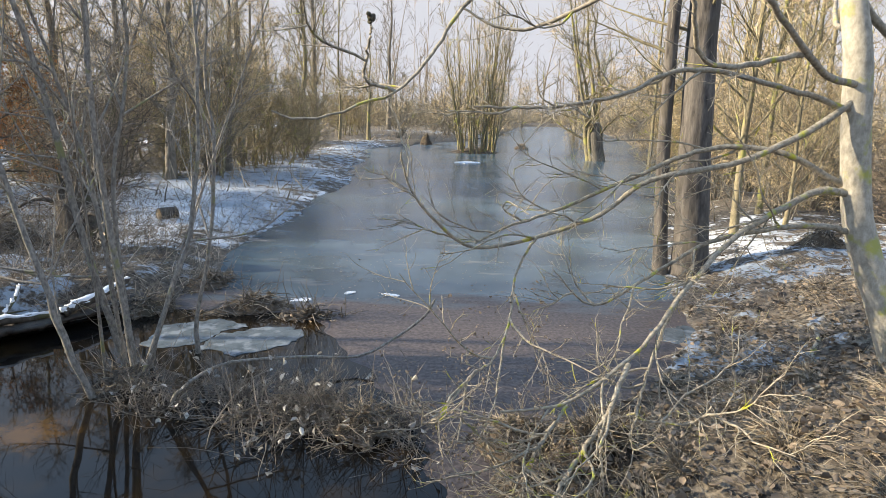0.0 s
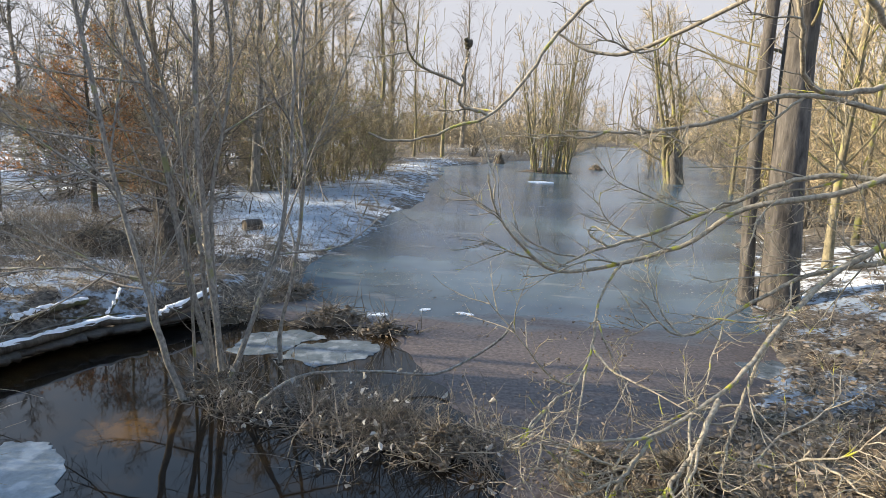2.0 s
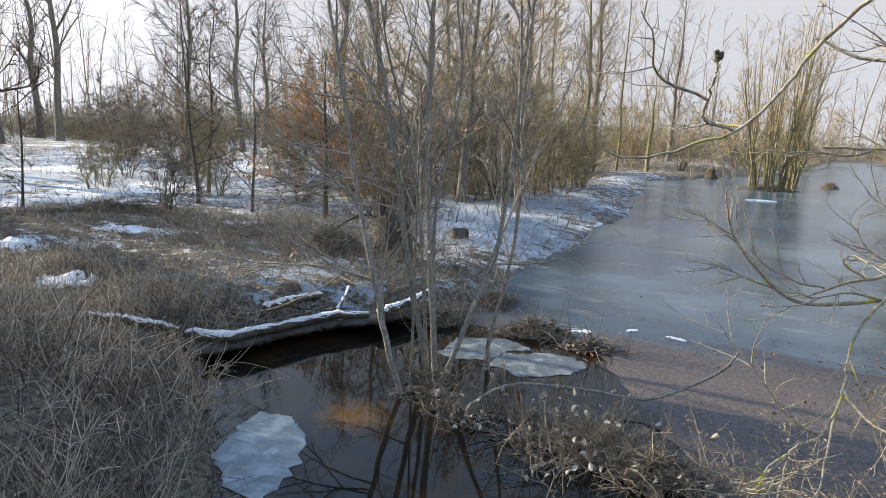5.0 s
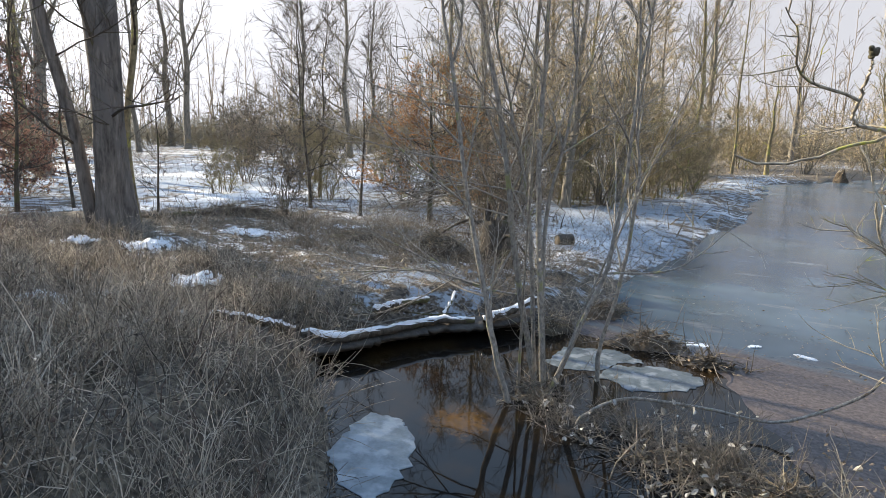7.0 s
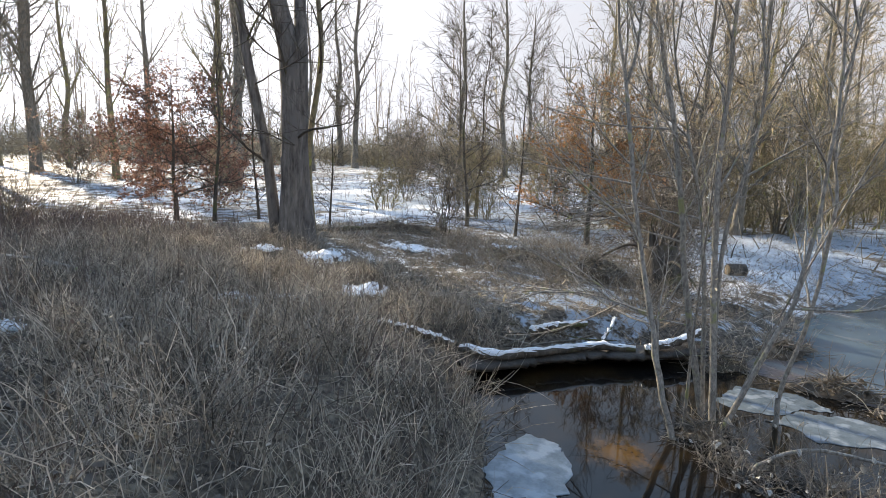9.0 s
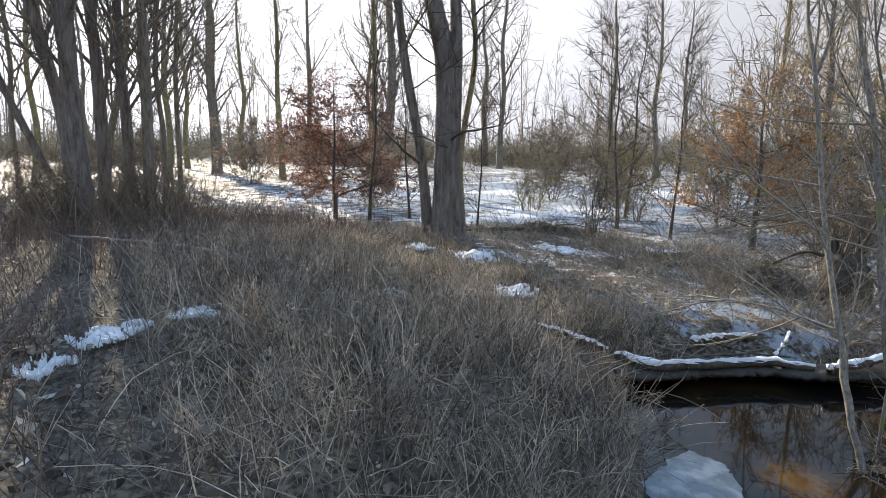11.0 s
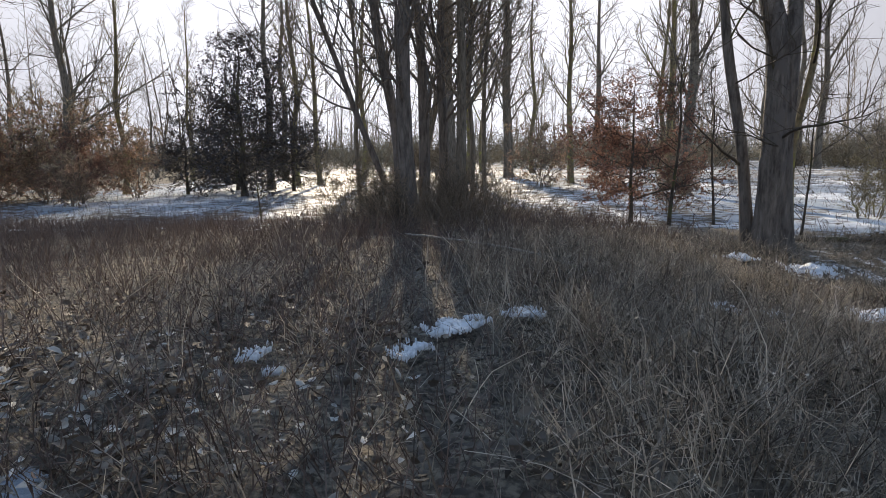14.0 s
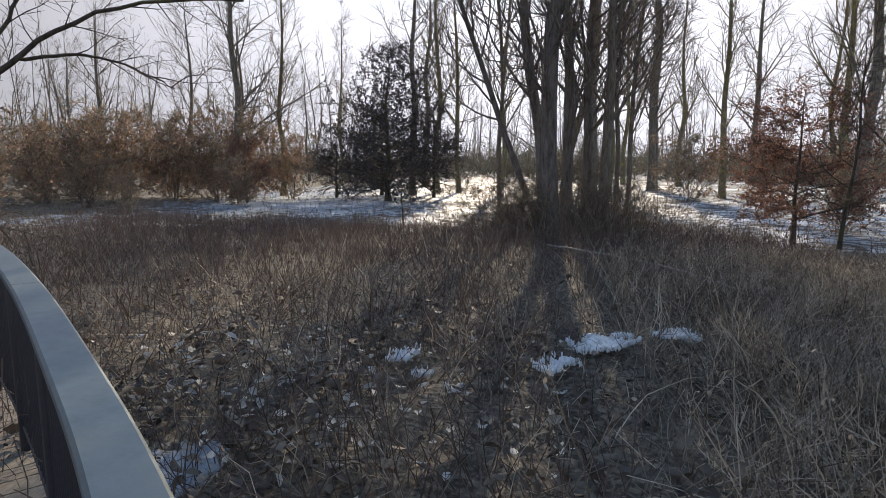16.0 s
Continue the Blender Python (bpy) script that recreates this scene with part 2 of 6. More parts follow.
def ice_material():
    """Grey frozen pond; brown slush with litter specks where the attribute 'slush' is high."""
    m = bpy.data.materials.new("pond_ice")
    m.use_nodes = True
    nt = m.node_tree
    bsdf = nt.nodes["Principled BSDF"]
    at = nt.nodes.new("ShaderNodeAttribute")
    at.attribute_name = "slush"
    pos = nt.nodes.new("ShaderNodeNewGeometry").outputs["Position"]
    mp = nt.nodes.new("ShaderNodeMapping")
    mp.inputs["Scale"].default_value = (0.5, 1.6, 1)
    nt.links.new(pos, mp.inputs[0])
    streak, fine, big = node_noise(nt, 1.3, 5, mp.outputs[0]), node_noise(nt, 22, 6), node_noise(nt, 0.35, 3)
    # blue in the base colour stands in for the sky's reflection
    ice = node_mix(nt, node_range(nt, big, 0.4, 0.62), (0.048, 0.076, 0.096, 1), (0.092, 0.14, 0.178, 1))
    ice = node_mix(nt, node_range(nt, streak, 0.6, 0.74), ice, (0.24, 0.245, 0.24, 1))
    mud = node_mix(nt, node_range(nt, fine, 0.38, 0.62), (0.058, 0.048, 0.046, 1), (0.125, 0.106, 0.104, 1))
    k = node_range(nt, node_math(nt, "ADD", at.outputs["Fac"], node_math(nt, "MULTIPLY", streak, 1.5)), 1.1, 1.5)
    nt.links.new(node_mix(nt, k, ice, mud), bsdf.inputs["Base Color"])
    bsdf.inputs["IOR"].default_value = 1.33
    rough = node_math(nt, "ADD", node_range(nt, k, 0, 1, 0.16, 0.42), node_math(nt, "MULTIPLY", big, 0.1))
    nt.links.new(rough, bsdf.inputs["Roughness"])
    b = nt.nodes.new("ShaderNodeBump")
    b.inputs["Distance"].default_value = 0.012
    nt.links.new(node_range(nt, k, 0, 1, 0.04, 0.3), b.inputs["Strength"])
    nt.links.new(fine, b.inputs["Height"])
    nt.links.new(b.outputs[0], bsdf.inputs["Normal"])
    return m


def water_material():
    m = bpy.data.materials.new("still_water")
    m.use_nodes = True
    nt = m.node_tree
    bsdf = nt.nodes["Principled BSDF"]
    big = node_noise(nt, 1.1, 3)
    deep = node_mix(nt, node_range(nt, big, 0.45, 0.7), (0.005, 0.005, 0.005, 1), (0.03, 0.018, 0.006, 1))
    # a warm brown patch with a noisy edge in the pool's colour
    off = nt.nodes.new("ShaderNodeVectorMath")
    off.operation = "DISTANCE"
    off.inputs[1].default_value = (-3.2, 4.42, 0)
    nt.links.new(nt.nodes.new("ShaderNodeNewGeometry").outputs["Position"], off.inputs[0])
    brown_patch = node_range(nt, node_math(nt, "SUBTRACT", node_math(nt, "MULTIPLY", node_noise(nt, 6.5, 7, rough=0.75), 1.0), off.outputs["Value"]), 0.12, 0.45)
    nt.links.new(node_mix(nt, brown_patch, deep, (0.1, 0.05, 0.008, 1)), bsdf.inputs["Base Color"])
    bsdf.inputs["Roughness"].default_value, bsdf.inputs["IOR"].default_value = 0.03, 1.33
    b = nt.nodes.new("ShaderNodeBump")
    b.inputs["Strength"].default_value, b.inputs["Distance"].default_value = 0.05, 0.01
    nt.links.new(node_noise(nt, 3.0, 2), b.inputs["Height"])
    nt.links.new(b.outputs[0], bsdf.inputs["Normal"])
    return m


GROUND, ICE, WATER = ground_material(), ice_material(), water_material()


# ---- mesh tools ----
class Mesher:
    """Gathers quads and makes one mesh of them."""

    def __init__(self):
        self.v, self.f, self.n = [], [], 0

    def add(self, verts, quads):
        self.v.append(np.asarray(verts, float).reshape(-1, 3))
        self.f.append(np.asarray(quads, np.int64).reshape(-1, 4) + self.n)
        self.n += len(self.v[-1])

    def tubes(self, lines, radii, sides=4, knots=0.0, rng=None):
        """lines [B, n, 3], radii [B, n]: round tubes with closed, pointed ends."""
        lines = np.asarray(lines, float)
        if lines.ndim == 2:
            lines, radii = lines[None], np.asarray(radii, float)[None]
        B, n, _ = lines.shape
        if B == 0:
            return
        t = np.gradient(lines, axis=1)
        t /= np.linalg.norm(t, axis=2, keepdims=True) + 1e-9
        ref = np.where(np.abs(t[:, :1, 2:]) > 0.8, np.array([1.0, 0, 0]), np.array([0, 0, 1.0]))
        a = np.cross(t, ref)
        a /= np.linalg.norm(a, axis=2, keepdims=True) + 1e-9
        b = np.cross(t, a)
        ang = np.arange(sides) * 2 * np.pi / sides
        r = np.asarray(radii, float)[..., None, None] * np.ones((B, n, sides, 1))
        if knots:
            r = r * (1 + knots * (rng.random((B, n, sides, 1)) - 0.5) * 2)
        ring = lines[:, :, None] + r * (np.cos(ang)[None, None, :, None] * a[:, :, None] + np.sin(ang)[None, None, :, None] * b[:, :, None])
        i = np.arange(n - 1)[:, None] * sides
        j = np.arange(sides)[None]
        k = (j + 1) % sides
        q = np.stack([i + j, i + k, i + sides + k, i + sides + j], -1).reshape(-1, 4)
        q = q[None] + (np.arange(B) * n * sides)[:, None, None]
        self.add(ring, q)

    def blades(self, lines, widths, side):
        """Flat ribbons along lines [B, n, 3]; side [B, 3] is the way across."""
        B, n, _ = lines.shape
        off = widths[..., None] * side[:, None]
        v = np.stack([lines - off, lines + off], 2)
        i = np.arange(n - 1) * 2
        q = np.stack([i, i + 1, i + 3, i + 2], -1)
        q = q[None] + (np.arange(B) * n * 2)[:, None, None]
        self.add(v, q)

    def leaves(self, at, size, rng, flat=0.0, fold=0.3, narrow=0.55):
        """Pointed leaves folded along the middle, two quads each."""
        B = len(at)
        u = rng.normal(size=(B, 3))
        u[:, 2] *= 1 - flat
        u /= np.linalg.norm(u, axis=1, keepdims=True) + 1e-9
        w = rng.normal(size=(B, 3))
        w[:, 2] *= 1 - flat
        w = np.cross(np.cross(u, w), u)
        w /= np.linalg.norm(w, axis=1, keepdims=True) + 1e-9
        up = np.cross(u, w)
        s = np.asarray(size)[:, None] * np.ones((B, 1))
        tail, tip = at - u * s, at + u * s
        lift = up * s * fold
        p1, p2 = at - u * s * 0.35 + w * s * narrow + lift, at + u * s * 0.4 + w * s * narrow * 0.8 + lift
        p3, p4 = at - u * s * 0.35 - w * s * narrow + lift, at + u * s * 0.4 - w * s * narrow * 0.8 + lift
        v = np.stack([tail, p1, p2, tip, p4, p3], 1)
        q = np.array([[0, 1, 2, 3], [0, 3, 4, 5]])[None] + (np.arange(B) * 6)[:, None, None]
        self.add(v, q)

    def mesh(self, name, mat, smooth=True):
        v, f = np.concatenate(self.v), np.concatenate(self.f)
        me = bpy.data.meshes.new(name)
        me.vertices.add(len(v))
        me.vertices.foreach_set("co", v.astype(np.float32).ravel())
        me.loops.add(len(f) * 4)
        me.loops.foreach_set("vertex_index", f.astype(np.int32).ravel())
        me.polygons.add(len(f))
        me.polygons.foreach_set("loop_start", np.arange(len(f), dtype=np.int32) * 4)
        me.polygons.foreach_set("use_smooth", np.full(len(f), smooth))
        me.update(calc_edges=True)
        me.validate()
        me.materials.append(mat)
        return me


def part(name, mesher, mat, parent=None, label="", smooth=True):
    ob = new(name, mesher.mesh(name, mat, smooth))
    if parent:
        ob.parent = parent
    return tagged(ob, label) if label else ob


def spline(pts, n):
    """A smooth line of n points through the given ones."""
    p = np.asarray(pts, float)
    p = np.vstack([2 * p[0] - p[1], p, 2 * p[-1] - p[-2]])
    out = []
    for u in np.linspace(0, len(p) - 3 - 1e-6, n):
        k, s = int(u), u - int(u)
        a, b, c, d = p[k:k + 4]
        out.append(0.5 * (2 * b + (c - a) * s + (2 * a - 5 * b + 4 * c - d) * s * s + (3 * b - a - 3 * c + d) * s ** 3))
    return np.array(out)


def unit(v):
    return v / (np.linalg.norm(v, axis=-1, keepdims=True) + 1e-9)


def shoots(rng, start, way, length, n=5, wander=0.15, rise=0.1):
    """Lines [B, n, 3] that set off from start along way, wander, and bend upward (rise) or droop."""
    d, p = unit(way), start.copy()
    lines = [p]
    step = (length / (n - 1))[:, None]
    for _ in range(n - 1):
        d = unit(d + rng.normal(size=d.shape) * wander + np.array([0, 0, rise]))
        p = p + d * step
        lines.append(p)
    return np.stack(lines, 1)


def sprout(rng, lines, count, lo, hi, lean_lo, lean_hi, spread=1.0):
    """Where count shoots leave each line, and which way: (start, way, parent, share along the parent)."""
    B, n, _ = lines.shape
    par = np.repeat(np.arange(B), count)
    s = lo + (hi - lo) * ((np.tile(np.arange(count), B) + rng.random(B * count)) / count)
    f = s * (n - 1)
    k = np.minimum(f.astype(int), n - 2)
    w = (f - k)[:, None]
    a, b = lines[par, k], lines[par, k + 1]
    t = unit(b - a)
    q = rng.normal(size=t.shape)
    q[:, 2] *= spread
    q = unit(q - t * (q * t).sum(1, keepdims=True))
    ang = np.radians(rng.uniform(lean_lo, lean_hi, len(par)))[:, None]
    return a + (b - a) * w, np.cos(ang) * t + np.sin(ang) * q, par, s


def taper(B, n, r0, r1):
    r0, r1 = np.broadcast_to(r0, (B,)), np.broadcast_to(r1, (B,))
    u = np.linspace(0, 1, n)[None]
    return r0[:, None] * (1 - u) + r1[:, None] * u


# ---- the ground ----
SHORE = [(1.8, -30), (1.6, -3), (1.25, 1.0), (0.9, 2.4), (0.55, 3.3), (0.38, 3.95), (0.9, 4.65), (2.05, 5.5), (3.1, 7.1), (3.6, 9.6),
         (4.9, 13.5), (6.9, 20), (10.5, 27), (13.5, 36), (15.5, 50), (19, 70), (24, 100), (22, 118), (16, 120), (12, 100), (7, 75), (3, 58), (-0.5, 49), (-3, 43.5),
         (-4.4, 40), (-3.9, 30), (-3.55, 22), (-3.6, 17), (-3.8, 13.2), (-3.7, 10.5), (-3.3, 9.0), (-3.5, 7.8), (-4.15, 7.25), (-4.5, 6.72), (-4.83, 6.38), (-5.03, 5.95),
         (-5.2, 5.5), (-5.42, 4.9), (-4.85, 4.2), (-4.2, 3.75), (-3.5, 3.0), (-2.9, 2.2), (-2.4, 1.2),
         (-2.1, 0), (-2.1, -3), (-2.3, -30)]


def off_shore(x, y, wave=0.35):
    """Metres from the water's edge, negative over water."""
    x, y = np.asarray(x, float), np.asarray(y, float)
    best, inside = np.full(x.shape, 1e9), np.zeros(x.shape, bool)
    for (ax, ay), (bx, by) in zip(SHORE, SHORE[1:] + SHORE[:1]):
        ex, ey = bx - ax, by - ay
        u = np.clip(((x - ax) * ex + (y - ay) * ey) / (ex * ex + ey * ey), 0, 1)
        best = np.minimum(best, np.hypot(x - ax - u * ex, y - ay - u * ey))
        cross = (ay > y) != (by > y)
        inside ^= cross & (x < ax + (y - ay) * ex / (ey if ey else 1e-9))
    d = np.where(inside, -best, best)
    far = np.clip((y - 9) / 10, 0, 1)
    return d + far * wave * (ripple(x, y, 0.35, 21) + 0.5 * ripple(x, y, 1.1, 22)) * (1 + far)


def ripple(x, y, f, seed):
    """Smooth value noise in -1..1."""
    x, y = np.asarray(x) * f + seed * 17.3, np.asarray(y) * f - seed * 9.1
    i, j = np.floor(x).astype(int), np.floor(y).astype(int)
    u, v = x - i, y - j
    u, v = u * u * (3 - 2 * u), v * v * (3 - 2 * v)

    def h(a, b):
        n = np.sin(a * 127.1 + b * 311.7 + seed * 74.7) * 43758.5453
        return (n - np.floor(n)) * 2 - 1
    return (h(i, j) * (1 - u) + h(i + 1, j) * u) * (1 - v) + (h(i, j + 1) * (1 - u) + h(i + 1, j + 1) * u) * v


# x, y, reach, height of the land there, width of the bank
LAND = [(-7, -1, 4.5, 0.85, 1.0), (-11, -6, 5, 0.85, 1.2), (-11.5, 5, 3, 0.78, 1.2), (-6.5, 7.5, 2.4, 0.27, 0.25), (-5.9, 4.4, 0.9, 0.15, 0.4), (-7, 14, 4, 0.16, 1.2), (-7, 26, 7, 0.16, 1.5),
        (-14, 18, 5, 0.3, 2), (-26, 5, 9, 0.5, 3), (-26, -12, 9, 0.55, 3), (4.5, 4, 3, 0.8, 3.0), (6, 11, 3.5, 0.45, 2.0),
        (14, 22, 8, 0.4, 3), (8, -6, 6, 0.95, 2), (0, 130, 20, 0.3, 3)]
# the bank's outer edge, where it falls to the flooded meadow
BROW = [(-9.3, 11.3), (-11.3, 10.3), (-13.0, 9.3), (-14.6, 7.8), (-15.3, 5.5), (-16.2, 2), (-16.6, -2), (-17.0, -6), (-18.5, -11), (-22, -17)]


def beyond_brow(x, y):
    """0 on the bank, 1 on the frozen meadow behind it."""
    turn = np.arctan2(-(x + 0.5), y + 0.3)
    ba = np.array([math.atan2(-(a + 0.5), b + 0.3) for a, b in BROW])
    br = np.array([math.hypot(a + 0.5, b + 0.3) for a, b in BROW])
    u = np.clip((np.hypot(x + 0.5, y + 0.3) - np.interp(turn, ba, br)) / 3.0, 0, 1)
    side = np.clip((turn - 0.45) / 0.25, 0, 1) * np.clip((2.7 - turn) / 0.3, 0, 1)
    return u * u * (3 - 2 * u) * side


def height(x, y):
    x, y = np.asarray(x, float), np.asarray(y, float)
    d = off_shore(x, y)
    top, wid, tot = np.full(x.shape, 0.5 * 1e-4), np.full(x.shape, 2.0 * 1e-4), np.full(x.shape, 1e-4)
    for a, b, reach, t, w in LAND:
        g = np.exp(-((x - a) ** 2 + (y - b) ** 2) / (2 * reach * reach)) + 1e-9
        top, wid, tot = top + g * t, wid + g * w, tot + g
    top, wid = top / tot, wid / tot
    m = beyond_brow(x, y)
    top = top * (1 - m) + 0.1 * m
    u = np.clip(d / wid, 0, 1)
    rough = 0.07 * ripple(x, y, 0.9, 1) + 0.04 * ripple(x, y, 2.7, 2) + 0.02 * ripple(x, y, 6.5, 3)
    rough = rough + (0.09 * ripple(x, y, 1.9, 11) + 0.05 * ripple(x, y, 4.3, 12)) * np.exp(-((x - 3) ** 2 + (y - 4.5) ** 2) / 14)
    land = 0.03 + top * u * u * (3 - 2 * u) + rough * (0.25 + 0.75 * u) * np.clip(top * 2.2, 0.2, 1)
    bed = np.maximum(-0.6, d * 0.9)
    return np.where(d > 0, np.maximum(land, 0.01 + 0.0 * d), bed)


def frost(x, y):
    """How much snow and frost lies there, 0 to 1."""
    x, y = np.asarray(x, float), np.asarray(y, float)

    def spot(a, b, ra, rb):
        return np.exp(-(((x - a) / ra) ** 2 + ((y - b) / rb) ** 2))
    f = 0.3 + 0.25 * spot(-6.5, 19, 4.0, 9) + 0.17 * spot(-5, 13, 2.0, 3.2) + 0.2 * spot(-5.5, 7.0, 1.6, 1.4)
    f = f + 0.2 * np.clip((-x - 13) / 5, 0, 1) * np.clip((y + 22) / 5, 0, 1) - 0.22 * spot(-7, -1, 5, 5) - 0.25 * spot(-11, -7, 5, 5)
    f = f + 0.25 * spot(-5.5, 38, 2.5, 14) + 0.2 * spot(0, 66, 12, 5) + 0.08 * spot(-9, 8.5, 3, 2.5) + 0.1 * spot(-10, 5, 3, 2)
    f = f + 0.42 * spot(-4.0, -3.1, 0.6, 0.45) + 0.2 * spot(-11, 15, 5, 4.5) + 0.16 * spot(-24, 22, 12, 9) + 0.16 * spot(-42, -20, 14, 12) + 0.12 * spot(-4.4, -2.6, 1.0, 0.7)
    return f + 0.24 * spot(6.5, 11, 4, 4) + 0.28 * spot(3.3, 5.9, 0.7, 0.5) + 0.2 * spot(2.6, 6.6, 0.5, 0.8) + 0.2 * spot(2.5, 4.9, 0.4, 0.4) + 0.1 * spot(5, 8.4, 1.2, 0.8) - 0.15 * spot(3, 3, 2, 2)


def grid(xs, ys):
    X, Y = np.meshgrid(xs, ys)
    n = len(xs)
    i = np.arange(len(ys) - 1)[:, None] * n + np.arange(n - 1)[None]
    return X.ravel(), Y.ravel(), np.stack([i, i + 1, i + n + 1, i + n], -1).reshape(-1, 4)


def steps(lo, hi, fine, far, most=1.2, until=120):
    """Even fine steps from lo to hi, growing outwards to far; no step over most until that far out."""
    mid = np.arange(lo, hi, fine)
    out, s, run = [], fine, 0.0
    while run < far:
        s = s * 1.1 if s < most or run > until else s
        run += s
        out.append(run)
    out = np.array(out)
    return np.concatenate([lo - out[::-1], mid, mid[-1] + out])


def make_ground():
    X, Y, q = grid(steps(-13, 6, 0.12, 500), steps(-7, 14, 0.12, 500))
    m = Mesher()
    m.add(np.stack([X, Y, height(X, Y)], 1), q)
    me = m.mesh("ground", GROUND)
    a = me.attributes.new("frost", "FLOAT", "POINT")
    a.data.foreach_set("value", frost(X, Y).astype(np.float32))
    return tagged(new("ground", me), "rough earth bank with dead plants and old snow", "ground", kind="structure")


make_ground()


def bank_lip():
    """The bank's turf overhangs the pool, with a ragged, root-torn edge."""
    rng = np.random.default_rng(17)
    edge = spline([(-5.3, 4.55, 0), (-4.98, 5.25, 0), (-4.8, 5.72, 0), (-4.6, 6.15, 0), (-4.3, 6.5, 0), (-4.0, 7.05, 0), (-3.7, 7.6, 0)], 60)
    t = unit(np.gradient(edge, axis=0))
    inward = np.stack([-t[:, 1], t[:, 0], 0 * t[:, 0]], 1)
    ragged = rng.normal(size=60) * 0.025 + 0.04 * ripple(edge[:, 0] * 3, edge[:, 1] * 3, 1.0, 4)
    section = ((0.55, 0.12), (0.3, 0.18), (0.08, 0.175), (0.0, 0.15), (-0.015, 0.12), (0.03, 0.09), (0.2, 0.08), (0.55, 0.04))
    v = np.array([[edge[k] + inward[k] * (o + (ragged[k] if o < 0.1 else 0)) + (0, 0, z + rng.normal() * 0.006) for o, z in section] for k in range(60)])
    i, j = np.arange(59)[:, None] * 8, np.arange(7)[None]
    m = Mesher()
    m.add(v, np.stack([i + j, i + j + 1, i + j + 9, i + j + 8], -1).reshape(-1, 4))
    tagged(part("bank_lip", m, SHADE_EARTH), "undercut edge of the muddy bank over the pool", "bank", kind="structure")


bank_lip()


def make_water():
    X, Y, q = grid(np.linspace(-6, 28, 60), np.linspace(-30, 124, 120))
    m = Mesher()
    m.add(np.stack([X, Y, 0 * X - 0.004], 1), q)
    tagged(new("open_water", m.mesh("open_water", WATER)), "dark still water of a narrow brook", "water", kind="structure")
    # the ice on the pond, with a ragged edge towards the open water
    ys = np.concatenate([np.arange(3.7, 14, 0.07), np.arange(14, 118, 0.5)])
    scan = np.arange(-7, 28, 0.05)
    rows = []
    for y in ys:
        wet = scan[off_shore(scan, 0 * scan + y) < 0.35]
        lo, hi = wet.min(), wet.max()
        if y < 7.5:
            lo = max(lo, -0.1 - (y - 4.1) / 2.35 + 0.25 * float(ripple(y, 0.0, 1.7, 5)) + 0.1 * float(ripple(y, 0.0, 5.0, 6)))
        rows.append(lo + (hi - lo) * np.linspace(0, 1, 64))
    X, Y = np.array(rows).ravel(), np.repeat(ys, 64)
    i = np.arange(len(ys) - 1)[:, None] * 64 + np.arange(63)[None]
    m = Mesher()
    dip = np.where(Y < 7.6, 0.012 * np.exp(-np.tile(np.arange(64), len(ys)) / 1.2), 0.0)
    m.add(np.stack([X, Y, 0.003 - dip + 0.001 * ripple(X, Y, 3, 7)], 1), np.stack([i, i + 1, i + 65, i + 64], -1).reshape(-1, 4))
    me = m.mesh("pond_ice", ICE)
    slush = np.clip((8.9 - Y + 0.5 * ripple(X, Y, 0.6, 8)) / 1.6, 0, 1) + 0.25 * np.clip(1 + (off_shore(X, Y)) / 1.2, 0, 1)
    a = me.attributes.new("slush", "FLOAT", "POINT")
    a.data.foreach_set("value", slush.astype(np.float32))
    tagged(new("pond_ice", me), "grey-blue frozen pond with brown slush", "ice", kind="structure")


make_water()


def ice_slab(name, x, y, w, d, turn, mat, seed, thick=0.03, label="", z=-0.002):
    """A flat plate with a broken outline and a slightly rounded upper edge."""
    rng = np.random.default_rng(seed)
    corners = 13
    ca = (np.arange(corners) + rng.uniform(-0.3, 0.3, corners)) * 2 * np.pi / corners
    cr = rng.uniform(0.72, 1.12, corners)
    key = np.stack([np.cos(ca) * cr * w, np.sin(ca) * cr * d], 1)
    ring = np.concatenate([key[i] + (key[(i + 1) % corners] - key[i]) * np.linspace(0, 1, 4, endpoint=False)[:, None] for i in range(corners)])
    ring = ring + rng.normal(size=ring.shape) * 0.05 * min(w, d)
    n = len(ring)
    c, s = math.cos(turn), math.sin(turn)
    ring = ring @ np.array([[c, s], [-s, c]])
    bm = bmesh.new()
    rows = []
    for k, h in ((1.0, -0.004), (1.0, thick * 0.7), (0.97, thick), (0.5, thick * 1.05)):
        rows.append([bm.verts.new((p[0] * k, p[1] * k, h)) for p in ring])
    for a, b in zip(rows, rows[1:]):
        for i in range(n):
            bm.faces.new((a[i], a[(i + 1) % n], b[(i + 1) % n], b[i]))
    bm.faces.new(rows[-1])
    me = bpy.data.meshes.new(name)
    bm.to_mesh(me)
    bm.free()
    me.materials.append(mat)
    ob = new(name, me)
    ob.location = (x, y, z)
    return tagged(ob, label, "snow" if mat is SNOW else "ice", group="pieces on the brook")


ice_slab("ice_slab", -3.55, 3.6, 0.36, 0.74, 0.54, ICE_SLAB, 1, 0.007, "pale grey sheet of ice along the reeds")
ice_slab("ice_slab", -2.8, 6.75, 0.62, 0.36, 0.75, ICE_THIN, 12, 0.004, "thin pale ice sheet round the saplings")
ice_slab("ice_slab", -2.08, 6.5, 0.58, 0.42, 0.3, ICE_THIN, 16, 0.007, "thin pale ice sheet round the saplings")
ice_slab("ice_slab", -1.86, 8.0, 0.16, 0.08, 0.2, SNOW, 3, 0.022, "small white lump of snow on the pond ice")
